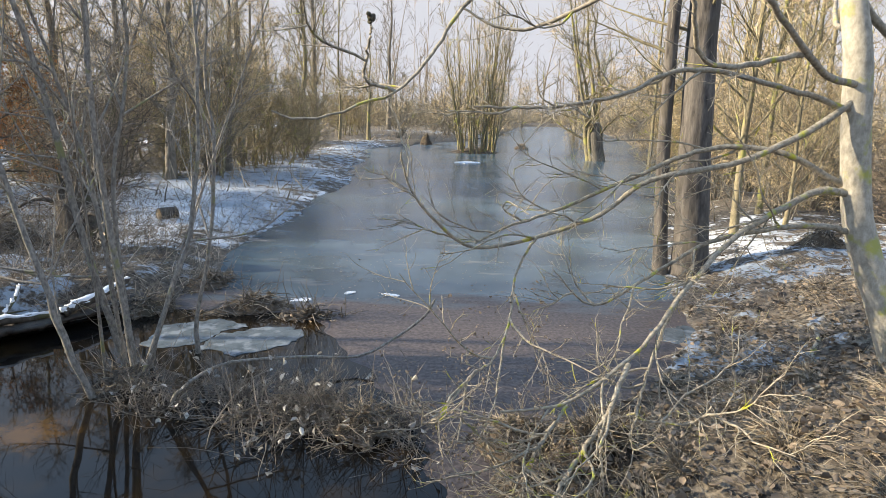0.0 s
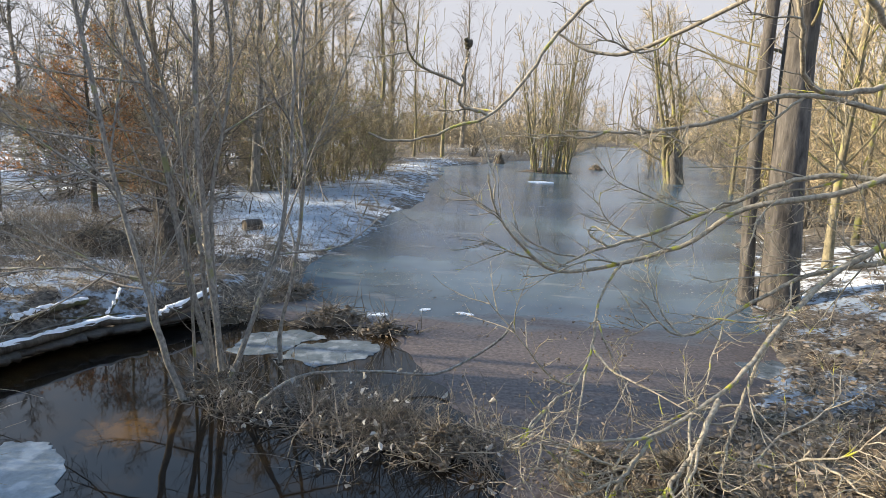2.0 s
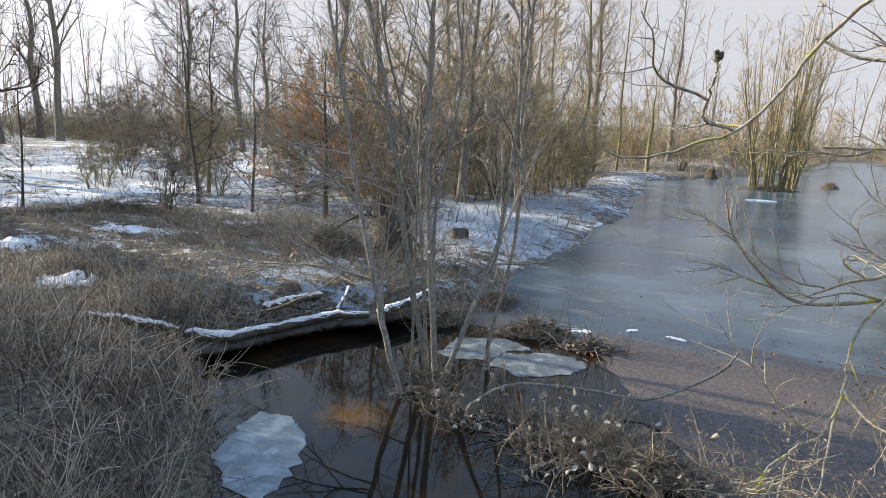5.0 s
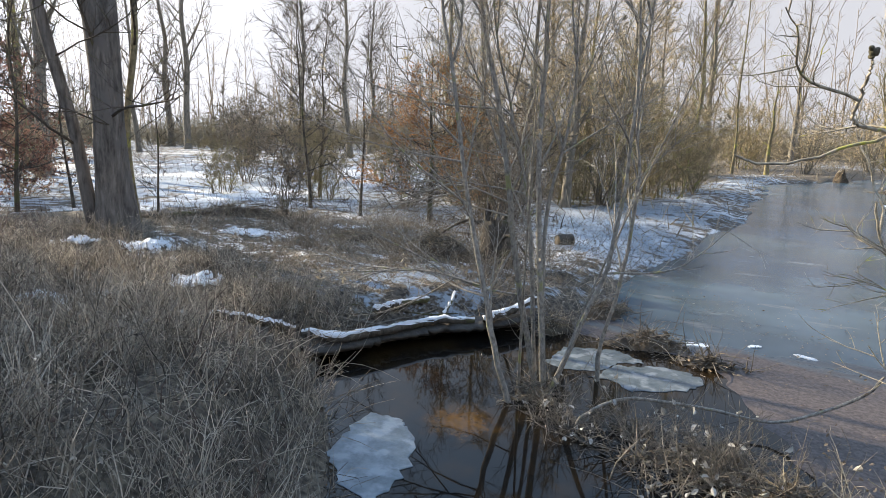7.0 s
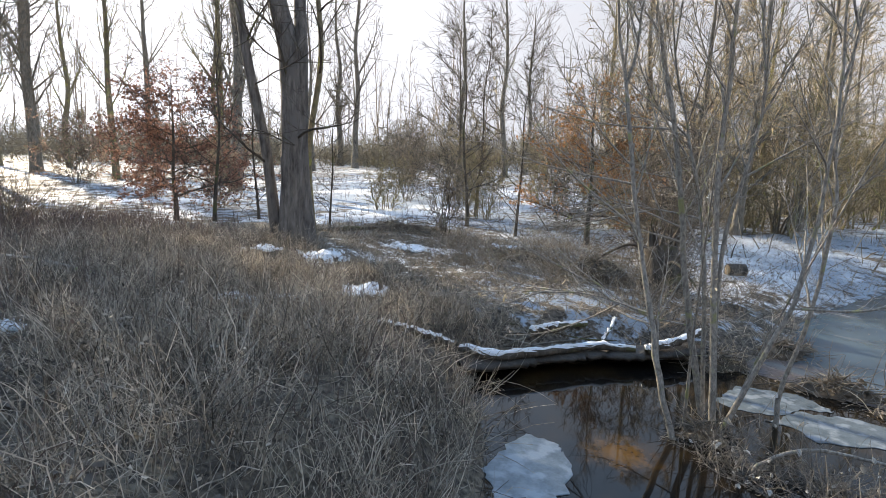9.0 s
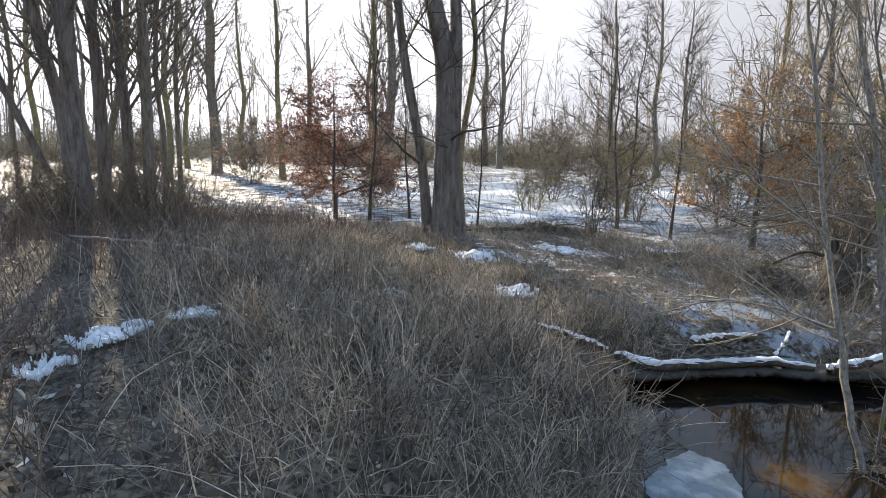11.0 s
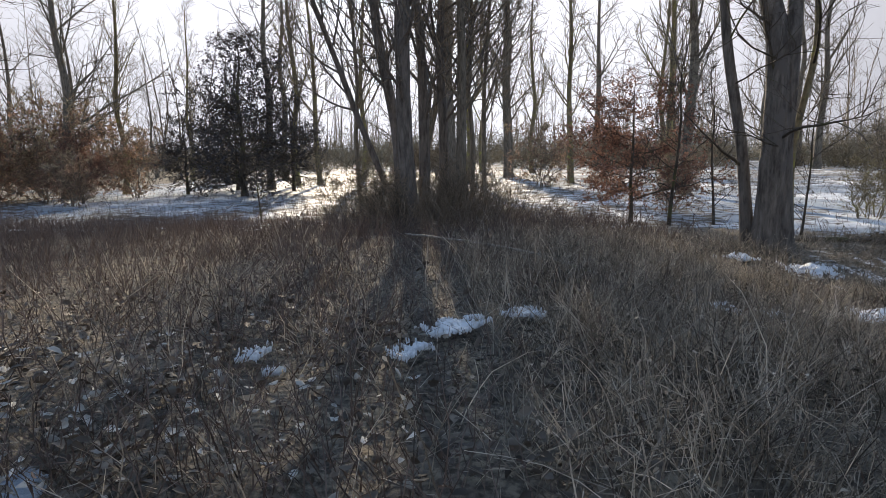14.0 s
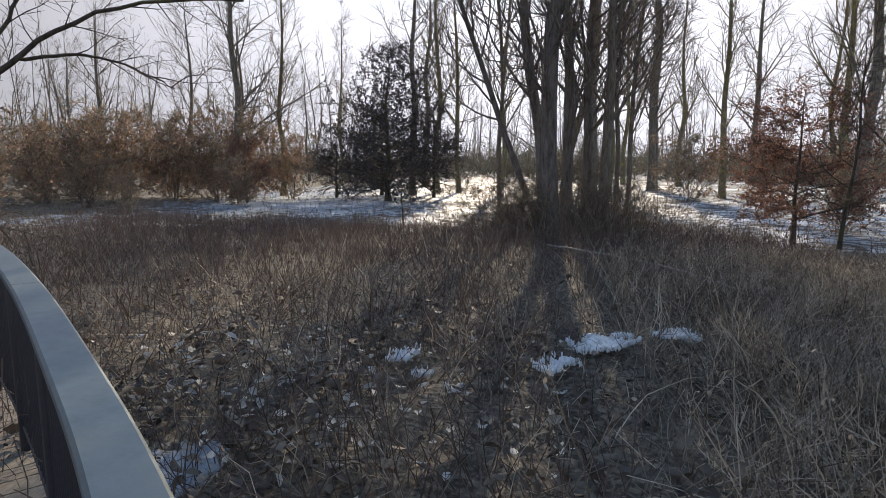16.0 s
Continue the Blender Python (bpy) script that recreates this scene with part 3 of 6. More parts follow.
ice_slab("ice_slab", -1.24, 8.4, 0.09, 0.05, 0.6, SNOW, 4, 0.018, "small white lump of snow on the pond ice")
ice_slab("ice_slab", -0.68, 8.35, 0.14, 0.05, -0.3, SNOW, 5, 0.016, "small white lump of snow on the pond ice")
ice_slab("ice_slab", 2.95, 6.95, 0.35, 0.45, 0.2, ICE_THIN, 6, 0.01, "pale ice sheet at the foot of the bank")
ice_slab("ice_slab", 1.35, 31.2, 0.7, 0.5, 0.1, SNOW, 7, 0.05, "strip of snow at the foot of the willow")


# ---- trees ----
def z_at(x, y):
    return float(height(np.array([x]), np.array([y]))[0])


def trunk_line(rng, x, y, z, top, r0, r1, wander, n=14, m=0):
    line = np.linspace((x, y, z), top, n)
    line[1:-1, :2] += rng.normal(size=(n - 2, 2)) * wander
    line = spline(line[::2], m or n * 2)
    u = np.linspace(0, 1, len(line))
    r = r0 * (1 - u) + r1 * u + r0 * 0.4 * np.exp(-u * top[2] * 2.2)
    return line, r


def bare_tree(seed, tall, r0, crown=0.35, limbs=22, subs=6, twigs=5, lean=(0, 0), limb_len=0.22, up=0.12, angle=(35, 60), stems=1, bark=BARK_GREY, twig=TWIG,
              name="bare_tree", label="", category="tree", leaf=None, leaf_mat=None, leaf_size=0.04, group="", fan=0.2, fine=0.0045, wander=0.006, twig_len=1.0, foot=0.12):
    """A leafless tree at the origin: one trunk a stem, a crown of limbs and twigs, leaves where it kept them."""
    rng = np.random.default_rng(seed)
    root = new(name)
    lines = []
    for k in range(stems):
        a = rng.uniform(0, 6.28)
        out = fan * tall * (rng.random() ** 0.6) if stems > 1 else 0
        f = foot * math.sqrt(rng.random())
        b = (f * math.cos(a) * (stems > 1), f * math.sin(a) * (stems > 1))
        h = tall * (1 if stems == 1 else rng.uniform(0.7, 1))
        line, r = trunk_line(rng, *b, -0.25, (lean[0] + out * math.cos(a), lean[1] + out * math.sin(a), h), r0 * (1 if stems == 1 else rng.uniform(0.5, 1)), r0 * 0.12, wander * tall, m=28 if r0 > 0.12 else 11)
        m = Mesher()
        m.tubes(line, r, 12 if r0 > 0.12 else 5, 0.06, rng)
        part("trunk", m, bark, root)
        lines.append(line)
    lines = np.array(lines)
    m = Mesher()
    p, w, par, s = sprout(rng, lines, limbs, crown, 0.99, *angle)
    ln = tall * limb_len * (1.15 - 0.75 * s) * rng.uniform(0.6, 1.2, len(s))
    L1 = shoots(rng, p, w, ln, 6, 0.1, up)
    rad = np.clip(r0 * (1.1 - s) * 0.34, 0.008, None) if stems == 1 else np.clip(r0 * (1.1 - s) * 0.42, 0.005, None)
    m.tubes(L1, taper(len(L1), 6, np.maximum(rad, fine * 1.8), fine * 1.2), 4 if stems == 1 else 3)
    p, w, par, s = sprout(rng, L1, subs, 0.15, 0.98, 25, 60)
    L2 = shoots(rng, p, w, ln[par] * rng.uniform(0.25, 0.55, len(par)) * (1.2 - 0.6 * s), 4, 0.16, up)
    if stems > 1:
        m.blades(L2, taper(len(L2), 4, np.clip(rad[par] * 0.55, fine * 1.6, 0.03), fine), unit(np.cross(L2[:, 3] - L2[:, 0], rng.normal(size=(len(L2), 3)))))
    else:
        m.tubes(L2, taper(len(L2), 4, np.clip(rad[par] * 0.45, fine * 1.3, 0.03), fine * 0.9), 3)
    part("crown", m, bark, root)
    m = Mesher()
    p, w, par, s = sprout(rng, L2, twigs, 0.1, 1.0, 20, 55)
    L3 = shoots(rng, p, w, tall * limb_len * rng.uniform(0.06, 0.2, len(par)) * twig_len, 3 if stems == 1 else 2, 0.15, up * 0.7)
    m.blades(L3, taper(len(L3), L3.shape[1], fine * 1.25, fine * 0.7), unit(np.cross(L3[:, -1] - L3[:, 0], rng.normal(size=(len(L3), 3)))))
    tagged(part("twig_spray", m, twig, root), kind="stuff")
    if leaf:
        k = rng.integers(0, len(L3), leaf)
        z = L3[k, rng.integers(0, L3.shape[1], leaf)]
        ok = z[:, 2] < tall * (0.5 + 0.5 * rng.random(leaf))
        z = z[ok] + rng.normal(size=(ok.sum(), 3)) * 0.03
        m = Mesher()
        m.leaves(z, leaf_size * rng.uniform(0.6, 1.2, len(z)), rng, 0.0)
        tagged(part("foliage", m, leaf_mat, root), kind="stuff")
    return tagged(root, label, category, group)


FAR_OUT = 1.2


def out(x, y):
    """Things far over the meadow stand on its low ice, moved out and enlarged to keep the camera's view."""
    return FAR_OUT if x < -24 else 1.0


def put(thing, x, y, turn=0.0, size=1.0, sink=0.0):
    k = out(x, y)
    thing.matrix_basis = pose(x * k, y * k, z_at(x * k, y * k) - sink, 0, 0, turn) @ Matrix.Scale(size * k, 4)
    return thing


def more(thing, spots, seed):
    """Copies of a thing at x, y, size."""
    rng = np.random.default_rng(seed)
    for x, y, s in spots:
        k = out(x, y)
        copy_thing(thing, pose(x * k, y * k, z_at(x * k, y * k), 0, 0, rng.uniform(0, 360)) @ Matrix.Diagonal((s * k, s * k, s * k * rng.uniform(0.9, 1.1), 1)) @ Matrix.Diagonal((*[1 / v for v in thing.scale], 1)))


def three_trunk_tree():
    """The large tree at the edge of the frozen meadow: trunks that part at the ground, dark side branches."""
    rng = np.random.default_rng(5)
    root = new("old_willow")
    x, y = -11.8, 6.05
    z = z_at(x, y) - 0.2
    lines = []
    for bx, by, tx, ty, r in ((-0.15, -0.3, -0.6, -1.7, 0.115), (0.1, -0.1, 0.0, -0.75, 0.25), (0.3, 0.12, 0.2, -0.25, 0.16), (-0.1, 0.5, 0.0, 0.6, 0.07)):
        line, rad = trunk_line(rng, x + bx, y + by, z, (x + tx, y + ty, 13), r, r * 0.3, 0.1)
        m = Mesher()
        m.tubes(line, rad, 16, 0.05, rng)
        part("trunk", m, BARK_WILLOW if r > 0.1 else BARK_MOSS, root)
        lines.append(line)
    lines = np.array(lines)
    m = Mesher()
    p, w, par, s = sprout(rng, lines, 10, 0.14, 0.98, 40, 85)
    ln = rng.uniform(1.4, 3.6, len(p)) * (1.1 - 0.5 * s)
    L1 = shoots(rng, p, w, ln, 8, 0.12, 0.02)
    m.tubes(L1, taper(len(L1), 8, rng.uniform(0.012, 0.035, len(L1)), 0.005), 5)
    p, w, par, s = sprout(rng, L1, 8, 0.15, 1, 30, 70)
    L2 = shoots(rng, p, w, ln[par] * rng.uniform(0.2, 0.45, len(par)), 5, 0.15, 0.03)
    m.tubes(L2, taper(len(L2), 5, 0.011, 0.003), 3)
    part("crown", m, BARK_DARK, root)
    m = Mesher()
    p, w, par, s = sprout(rng, L2, 5, 0.1, 1, 25, 60)
    m.tubes(shoots(rng, p, w, rng.uniform(0.15, 0.5, len(p)), 3, 0.15, 0.0), taper(len(p), 3, 0.004, 0.002), 3)
    tagged(part("twig_spray", m, TWIG_DARK, root), kind="stuff")
    tagged(root, "old tree with three dark trunks from one foot", "tree")


three_trunk_tree()


def trunk_clump():
    """Slender trunks that stand close together with a thicket of twigs at their feet."""
    spots = ((-18.2, -0.5, 0.11, 0.0, -2.9), (-17.4, -0.7, 0.17, 0.0, -0.6), (-16.7, -0.45, 0.23, 0, -0.05), (-18.7, -0.05, 0.18, 0, -0.2), (-19.5, 0.5, 0.17, 0, 0.1),
             (-18.6, 0.95, 0.17, 0, 0.1), (-23.8, 0.0, 0.15, 0, 1.2), (-22, 2.2, 0.1, 0, 0.1), (-21, -1.9, 0.09, 0, -0.3), (-20.5, 1.5, 0.09, 0, 0.2))
    for k, (x, y, r, lx, ly) in enumerate(spots):
        t = bare_tree(40 + k, 17, r, 0.2, 30, 7, 6, (lx * 2.2, ly * 2.2), 0.2, 0.12, (25, 60), bark=BARK_WILLOW if k < 5 else BARK_GREY, twig=TWIG, name="slender_tree",
                      label="slender bare tree in a close clump", group="clump of slender trees", fine=0.008)
        put(t, x, y)


trunk_clump()

# tall bare trees round the meadow and the pond
tall_a = put(bare_tree(101, 19, 0.26, 0.18, 24, 6, 5, (0.4, 0.2), 0.23, 0.1, (28, 55), bark=BARK_GREY, label="tall bare poplar with upright limbs", name="tall_tree", group="tall bare trees", fine=0.009, twig_len=1.5), -26.9, 11.7)
tall_b = put(bare_tree(102, 17, 0.24, 0.16, 24, 6, 5, (-0.5, 0.3), 0.3, 0.09, (35, 60), bark=BARK_GREY, label="tall bare tree with a wide open crown", name="tall_tree", group="tall bare trees", fine=0.009, twig_len=1.5), -31.6, -16.4)
tall_c = put(bare_tree(103, 18, 0.2, 0.22, 24, 6, 5, (0.2, -0.6), 0.2, 0.13, (25, 50), bark=BARK_MOSS, label="tall bare tree with mossy bark", name="tall_tree", group="tall bare trees", fine=0.009, twig_len=1.5), -31.7, 13.3)
more(tall_a, ((-44.8, 7.2, 1.1), (-50.6, 34.3, 1.2), (-36.1, -7.7, 0.9), (-38.2, 2.6, 1.1), (-58.4, 37.8, 1.3), (-46.4, 7.6, 1.1), (-59.5, 18.4, 1.2), (-10.1, 50.8, 1.0), (-12.5, 62, 1.1), (-48, -9, 1.0), (-6, 70, 1.0)), 1)
more(tall_b, ((-26.8, 25.8, 0.8), (-36.9, 43.1, 1.0), (-43.4, -25.2, 0.8), (-41.9, -31.4, 0.9), (-32.5, 35.7, 1.0), (-36.9, -18.2, 0.7), (12, 58, 0.8), (-56.6, -21.4, 0.6), (-64, -52, 0.9), (-52, 0, 0.9), (-46, 27, 0.9)), 2)
more(tall_c, ((-37.1, 9.6, 1.0), (-39.4, -6.7, 1.0), (-39.7, -5.4, 0.9), (-38.5, 3.5, 1.0), (-51.8, 10.5, 1.1), (-34.5, -14.9, 0.8), (-50.9, -16.7, 0.8), (-9.0, 42.1, 0.9), (-52.5, 21.5, 1.1),
              (-54.8, 6.7, 1.1), (18, 52, 0.9), (24, 44, 1.0), (14.3, 27.2, 0.8), (-43, -3, 1.0), (-20, 30, 0.9), (-15, 38, 0.9)), 3)

# trees on the pond's bank
bank_a = put(bare_tree(111, 12, 0.08, 0.12, 30, 7, 6, (0.15, 0.1), 0.24, 0.1, (30, 60), bark=BARK_MOSS, twig=TWIG_GOLD, name="bank_tree", label="young bare tree with sunlit mossy bark", group="bank trees"), 5.7, 11.8)
more(bank_a, ((7.3, 14.1, 0.9), (10.0, 30.1, 1.3), (10.1, 21.8, 1.1), (11.8, 19.7, 1.2), (6.8, 12.1, 0.6), (15.5, 25, 1.2), (16, 34, 1.2), (9.5, 16.5, 1.0), (-7.7, 47.1, 1.3), (20, 40, 1.3)), 4)


def twin_trunk():
    rng = np.random.default_rng(8)
    root = new("pond_tree")
    lines = []
    for bx, by, tx, ty, r in ((4.13, 9.85, 3.6, 10.1, 0.27), (3.68, 9.95, 3.1, 10.2, 0.11)):
        line, rad = trunk_line(rng, bx, by, -0.3, (tx, ty, 13), r, r * 0.5, 0.04)
        m = Mesher()
        m.tubes(line, rad, 18, 0.035, rng)
        part("trunk", m, BARK_SHADED, root)
        lines.append(line)
    lines = np.array(lines)
    m = Mesher()
    p, w, par, s = sprout(rng, lines, 10, 0.28, 0.98, 40, 80)
    L1 = shoots(rng, p, w, rng.uniform(1, 2.6, len(p)), 7, 0.12, 0.05)
    m.tubes(L1, taper(len(L1), 7, 0.03, 0.006), 5)
    p, w, par, s = sprout(rng, L1, 6, 0.15, 1, 30, 70)
    L2 = shoots(rng, p, w, rng.uniform(0.3, 0.9, len(par)), 5, 0.15, 0.03)
    m.tubes(L2, taper(len(L2), 5, 0.009, 0.003), 3)
    part("crown", m, BARK_MOSS, root)
    tagged(root, "two grey trunks standing in the pond's edge", "tree")


twin_trunk()

pollard = put(bare_tree(121, 12, 0.2, 0.16, 12, 5, 5, (-1.6, 0.3), 0.28, 0.08, (35, 75), stems=4, fan=0.18, foot=0.35, fine=0.007, twig_len=1.5, bark=BARK_MOSS, twig=TWIG_GOLD, name="pollard_tree", label="thick old tree rising from the frozen pond"), 8.5, 35, 0, 1.0, -0.3)
bole = Mesher()
bole.tubes(np.array([(0.1, 0, -0.6), (0.1, 0, 0.3), (0.0, 0, 1.0), (-0.1, 0, 1.7), (-0.2, 0, 2.3), (-0.25, 0, 2.5)]), np.array([0.62, 0.52, 0.5, 0.52, 0.45, 0.2]), 18, 0.07, np.random.default_rng(2))
part("bole", bole, BARK_GREY, pollard)
put(bare_tree(131, 11, 0.085, 0.12, 7, 4, 4, (0, 0), 0.2, 0.14, (20, 50), stems=30, fan=0.3, foot=1.5, fine=0.006, twig_len=1.5, bark=BARK_MOSS, twig=TWIG_GOLD, name="willow_bush", label="many-stemmed bare willow on a small island", category="bush"), 1.9, 39.5, 0, 1.0, -0.2)
put(bare_tree(141, 7.5, 0.16, 0.25, 16, 7, 6, (0.1, 0), 0.3, 0.1, (30, 60), bark=BARK_MOSS, twig=TWIG_GOLD, name="small_tree", label="small crooked bare tree at the pond's far end"), -5.6, 48)

# leafy ones
beech_a = put(bare_tree(151, 5.0, 0.08, 0.18, 34, 9, 8, (0, 0), 0.58, 0.02, (65, 90), bark=BARK_DARK, twig=TWIG_DARK, leaf=15000, leaf_mat=RUST, leaf_size=0.042, name="young_beech", label="young beech with withered red-brown leaves", group="young beeches"), -20.9, 6.9, 0, 1.02)
more(beech_a, ((-28.5, -14.2, 0.62), (-31.5, -19.5, 0.75)), 5)
put(bare_tree(152, 5.4, 0.09, 0.15, 28, 9, 8, (0, 0), 0.46, 0.04, (55, 85), bark=BARK_DARK, twig=TWIG_GOLD, leaf=9500, leaf_mat=ORANGE, leaf_size=0.042, name="young_beech", label="young beech with withered orange leaves", group="young beeches"), -9.9, 13.6, 0, 0.85)
evergreen = put(bare_tree(153, 8.2, 0.16, 0.07, 60, 9, 8, (0, 0), 0.44, 0.02, (55, 95), bark=BARK_DARK, twig=TWIG_DARK, leaf=12500, leaf_mat=EVERGREEN, leaf_size=0.065, name="evergreen_tree", label="dense dark evergreen tree beyond the scrub", group="evergreens"), -31.3, -8.0)
more(evergreen, ((-34.5, -6.2, 0.6), (-33.5, -11.4, 0.55), (-36, -9.5, 0.7)), 15)
sapling = put(bare_tree(154, 6.0, 0.05, 0.12, 20, 7, 6, (0.2, 0.3), 0.26, 0.06, (45, 75), bark=BARK_DARK, twig=TWIG_DARK, name="thin_tree", label="thin dark bare tree at the meadow's edge", group="thin trees"), -19.0, 7.35, 0, 1.25)
more(sapling, ((-19.9, 9.25, 1.0), (-14.8, 14.0, 1.2), (-17.0, 16.6, 1.25), (-22.5, 21.0, 1.5), (-23.4, -5.7, 0.6), (-15.5, 9.2, 0.7), (-12.4, 13.6, 0.9)), 6)

# shrubs
shrub_a = put(bare_tree(161, 5.0, 0.035, 0.1, 7, 4, 5, stems=12, fan=0.42, limb_len=0.3, up=0.07, angle=(30, 70), bark=BARK_GREY, twig=TWIG_GOLD, name="shrub", label="dense bare shrub with golden-brown twigs", category="bush", group="shrubs", fine=0.006, wander=0.02, twig_len=1.5), -7.8, 21)
more(shrub_a, ((17, 48, 1.3), (20, 55, 1.5), (19, 63, 1.5), (23, 71, 1.7), (22, 81, 1.7), (27, 88, 1.8), (13, 106, 1.9), (7.5, 86, 1.7), (4, 69, 1.5), (0.5, 58, 1.3), (-3.5, 51, 1.2), (-7, 58, 1.4), (27, 60, 1.5), (24, 47, 1.3), (20, 46, 1.2), (-11.5, 22, 1.3), (-10.2, 29, 1.3), (-6.6, 30, 0.8), (-13.5, 27, 1.4), (-8.3, 36, 1.0), (13, 33, 0.9), (17, 40, 1.1), (12.2, 25, 0.9), (14.5, 20, 0.9),
               (10, 46, 0.8), (5, 62, 0.9), (-1, 66, 0.9), (7.5, 13.2, 0.55), (8.8, 14.6, 0.65), (10.5, 16.5, 0.8), (7.9, 17.8, 0.7), (9.2, 20.5, 0.8), (17, 30, 1.0), (12, 14.5, 0.7), (20, 28, 1.2), (9.3, 18.5, 0.8), (10.5, 23, 0.9), (12.5, 28.5, 1.0), (8.2, 15.2, 0.6), (12.5, 37, 1.0), (-13, 19.5, 1.3), (-16, 24, 1.2)), 7)
shrub_b = put(bare_tree(162, 3.6, 0.022, 0.08, 8, 5, 6, stems=11, fan=0.5, limb_len=0.34, up=0.0, angle=(35, 80), bark=BARK_DARK, twig=TWIG, name="shrub", label="low tangled bare shrub with brown twigs", category="bush", group="shrubs", fine=0.005, wander=0.025, twig_len=1.5), -8.4, 15.2)
more(shrub_b, ((-7.4, 12.2, 0.6), (-11.8, 10.2, 0.7), (-12.5, 16, 1.0), (-17.6, -0.6, 0.6), (-20, -2.5, 0.7), (-28, 22, 1.2), (-24, 19, 1.0), (-33, 27, 1.3), (-34, -28, 1.2), (-38, -33, 1.3),
               (-38, 12, 1.2), (-42, 18, 1.3), (-45, 3, 1.3), (-44, -12, 1.3), (-8.9, 16.4, 0.9), (-22, -16, 0.6), (-24.5, -19.5, 0.8), (-20, -20, 0.9), (-30, -24, 1.0), (-17.2, -1.4, 0.55), (-16.6, 0.5, 0.5), (-19.6, -1.5, 0.7), (-18.2, 1.6, 0.6), (-20.4, 0.4, 0.8), (-16.3, -0.9, 0.45), (8.5, 11, 0.6), (9.8, 13.2, 0.7), (-7.0, 12.6, 0.6), (8, 9, 0.5), (-18.6, 0.5, 0.6)), 8)


rust_shrub = put(bare_tree(163, 3.4, 0.022, 0.1, 8, 5, 6, stems=7, fan=0.6, limb_len=0.36, up=0.0, angle=(35, 80), bark=BARK_GREY, twig=TWIG_GOLD, name="rust_shrub", label="wide bare shrub with a few red-brown leaves", category="bush", group="rust shrubs", fine=0.007, wander=0.025, twig_len=1.4, leaf=3000, leaf_mat=RUST_HAZED, leaf_size=0.05), -29.5, -16.2)
more(rust_shrub, ((-31.5, -13.2, 1.2), (-29.5, -18.6, 1.4), (-33, -17, 1.5), (-30, -21.5, 1.4), (-32, -20.0, 1.4), (-29, -26, 1.4), (-26, -22.5, 1.2), (-30.5, -15.2, 1.3), (-31, -23.5, 1.4), (-35, -27, 1.4), (-27, -13.8, 0.7), (-22.5, -24.5, 1.4), (-26, -28, 1.6), (-21, -22, 1.2), (-32, -32, 1.8), (-24, 9.5, 0.9), (-34, 7, 1.1)), 9)
golden = put(bare_tree(164, 10, 0.16, 0.15, 24, 8, 7, (0.3, 0.2), 0.26, 0.08, (35, 65), bark=BARK_GREY, twig=TWIG_GOLD, name="shore_tree", label="bare tree rising from golden-brown shrubs", group="shore trees", fine=0.008), -8.3, 19.1)
more(golden, ((-7.6, 22.2, 0.9), (-10.1, 19.7, 1.0), (-12.1, 20.5, 1.1), (-8.6, 27, 1.1), (-14, 31, 1.2), (-11, 36, 1.1), (-9, 33, 0.9)), 10)


thicket = put(bare_tree(165, 7.2, 0.05, 0.12, 7, 5, 5, stems=13, fan=0.26, limb_len=0.26, up=0.06, angle=(25, 75), bark=BARK_MOSS, twig=TWIG_GOLD, name="thicket", label="tall thicket of upright golden-brown twigs", category="bush", group="thickets", fine=0.005, wander=0.04, twig_len=1.5, foot=1.1), -7.8, 20.6)
more(thicket, ((-7.0, 25.8, 0.85), (-9.6, 21.8, 1.0)), 33)


bushy = put(bare_tree(166, 4.6, 0.04, 0.06, 10, 6, 6, stems=11, fan=0.48, limb_len=0.3, up=0.03, angle=(35, 85), bark=BARK_MOSS, twig=TWIG_OLIVE, name="dense_shrub", label="dense olive-brown bare shrub on the shore", category="bush", group="dense shrubs", fine=0.0055, wander=0.03, twig_len=1.6, foot=0.8), -7.4, 24.5)
more(bushy, ((-8.4, 19.8, 0.6), (-6.8, 29, 0.8), (-11.5, 17.5, 0.6), (-16.2, 16.0, 0.6), (-22.5, 21.5, 0.9), (-20.5, 15.0, 0.55), (-19.5, 24, 0.9), (9.5, 24, 0.9), (12.5, 31, 1.0), (9.2, 15.8, 0.7), (11.2, 20, 0.9), (16, 42, 1.2), (-9.5, 44, 1.2), (-8, 54, 1.2)), 34)


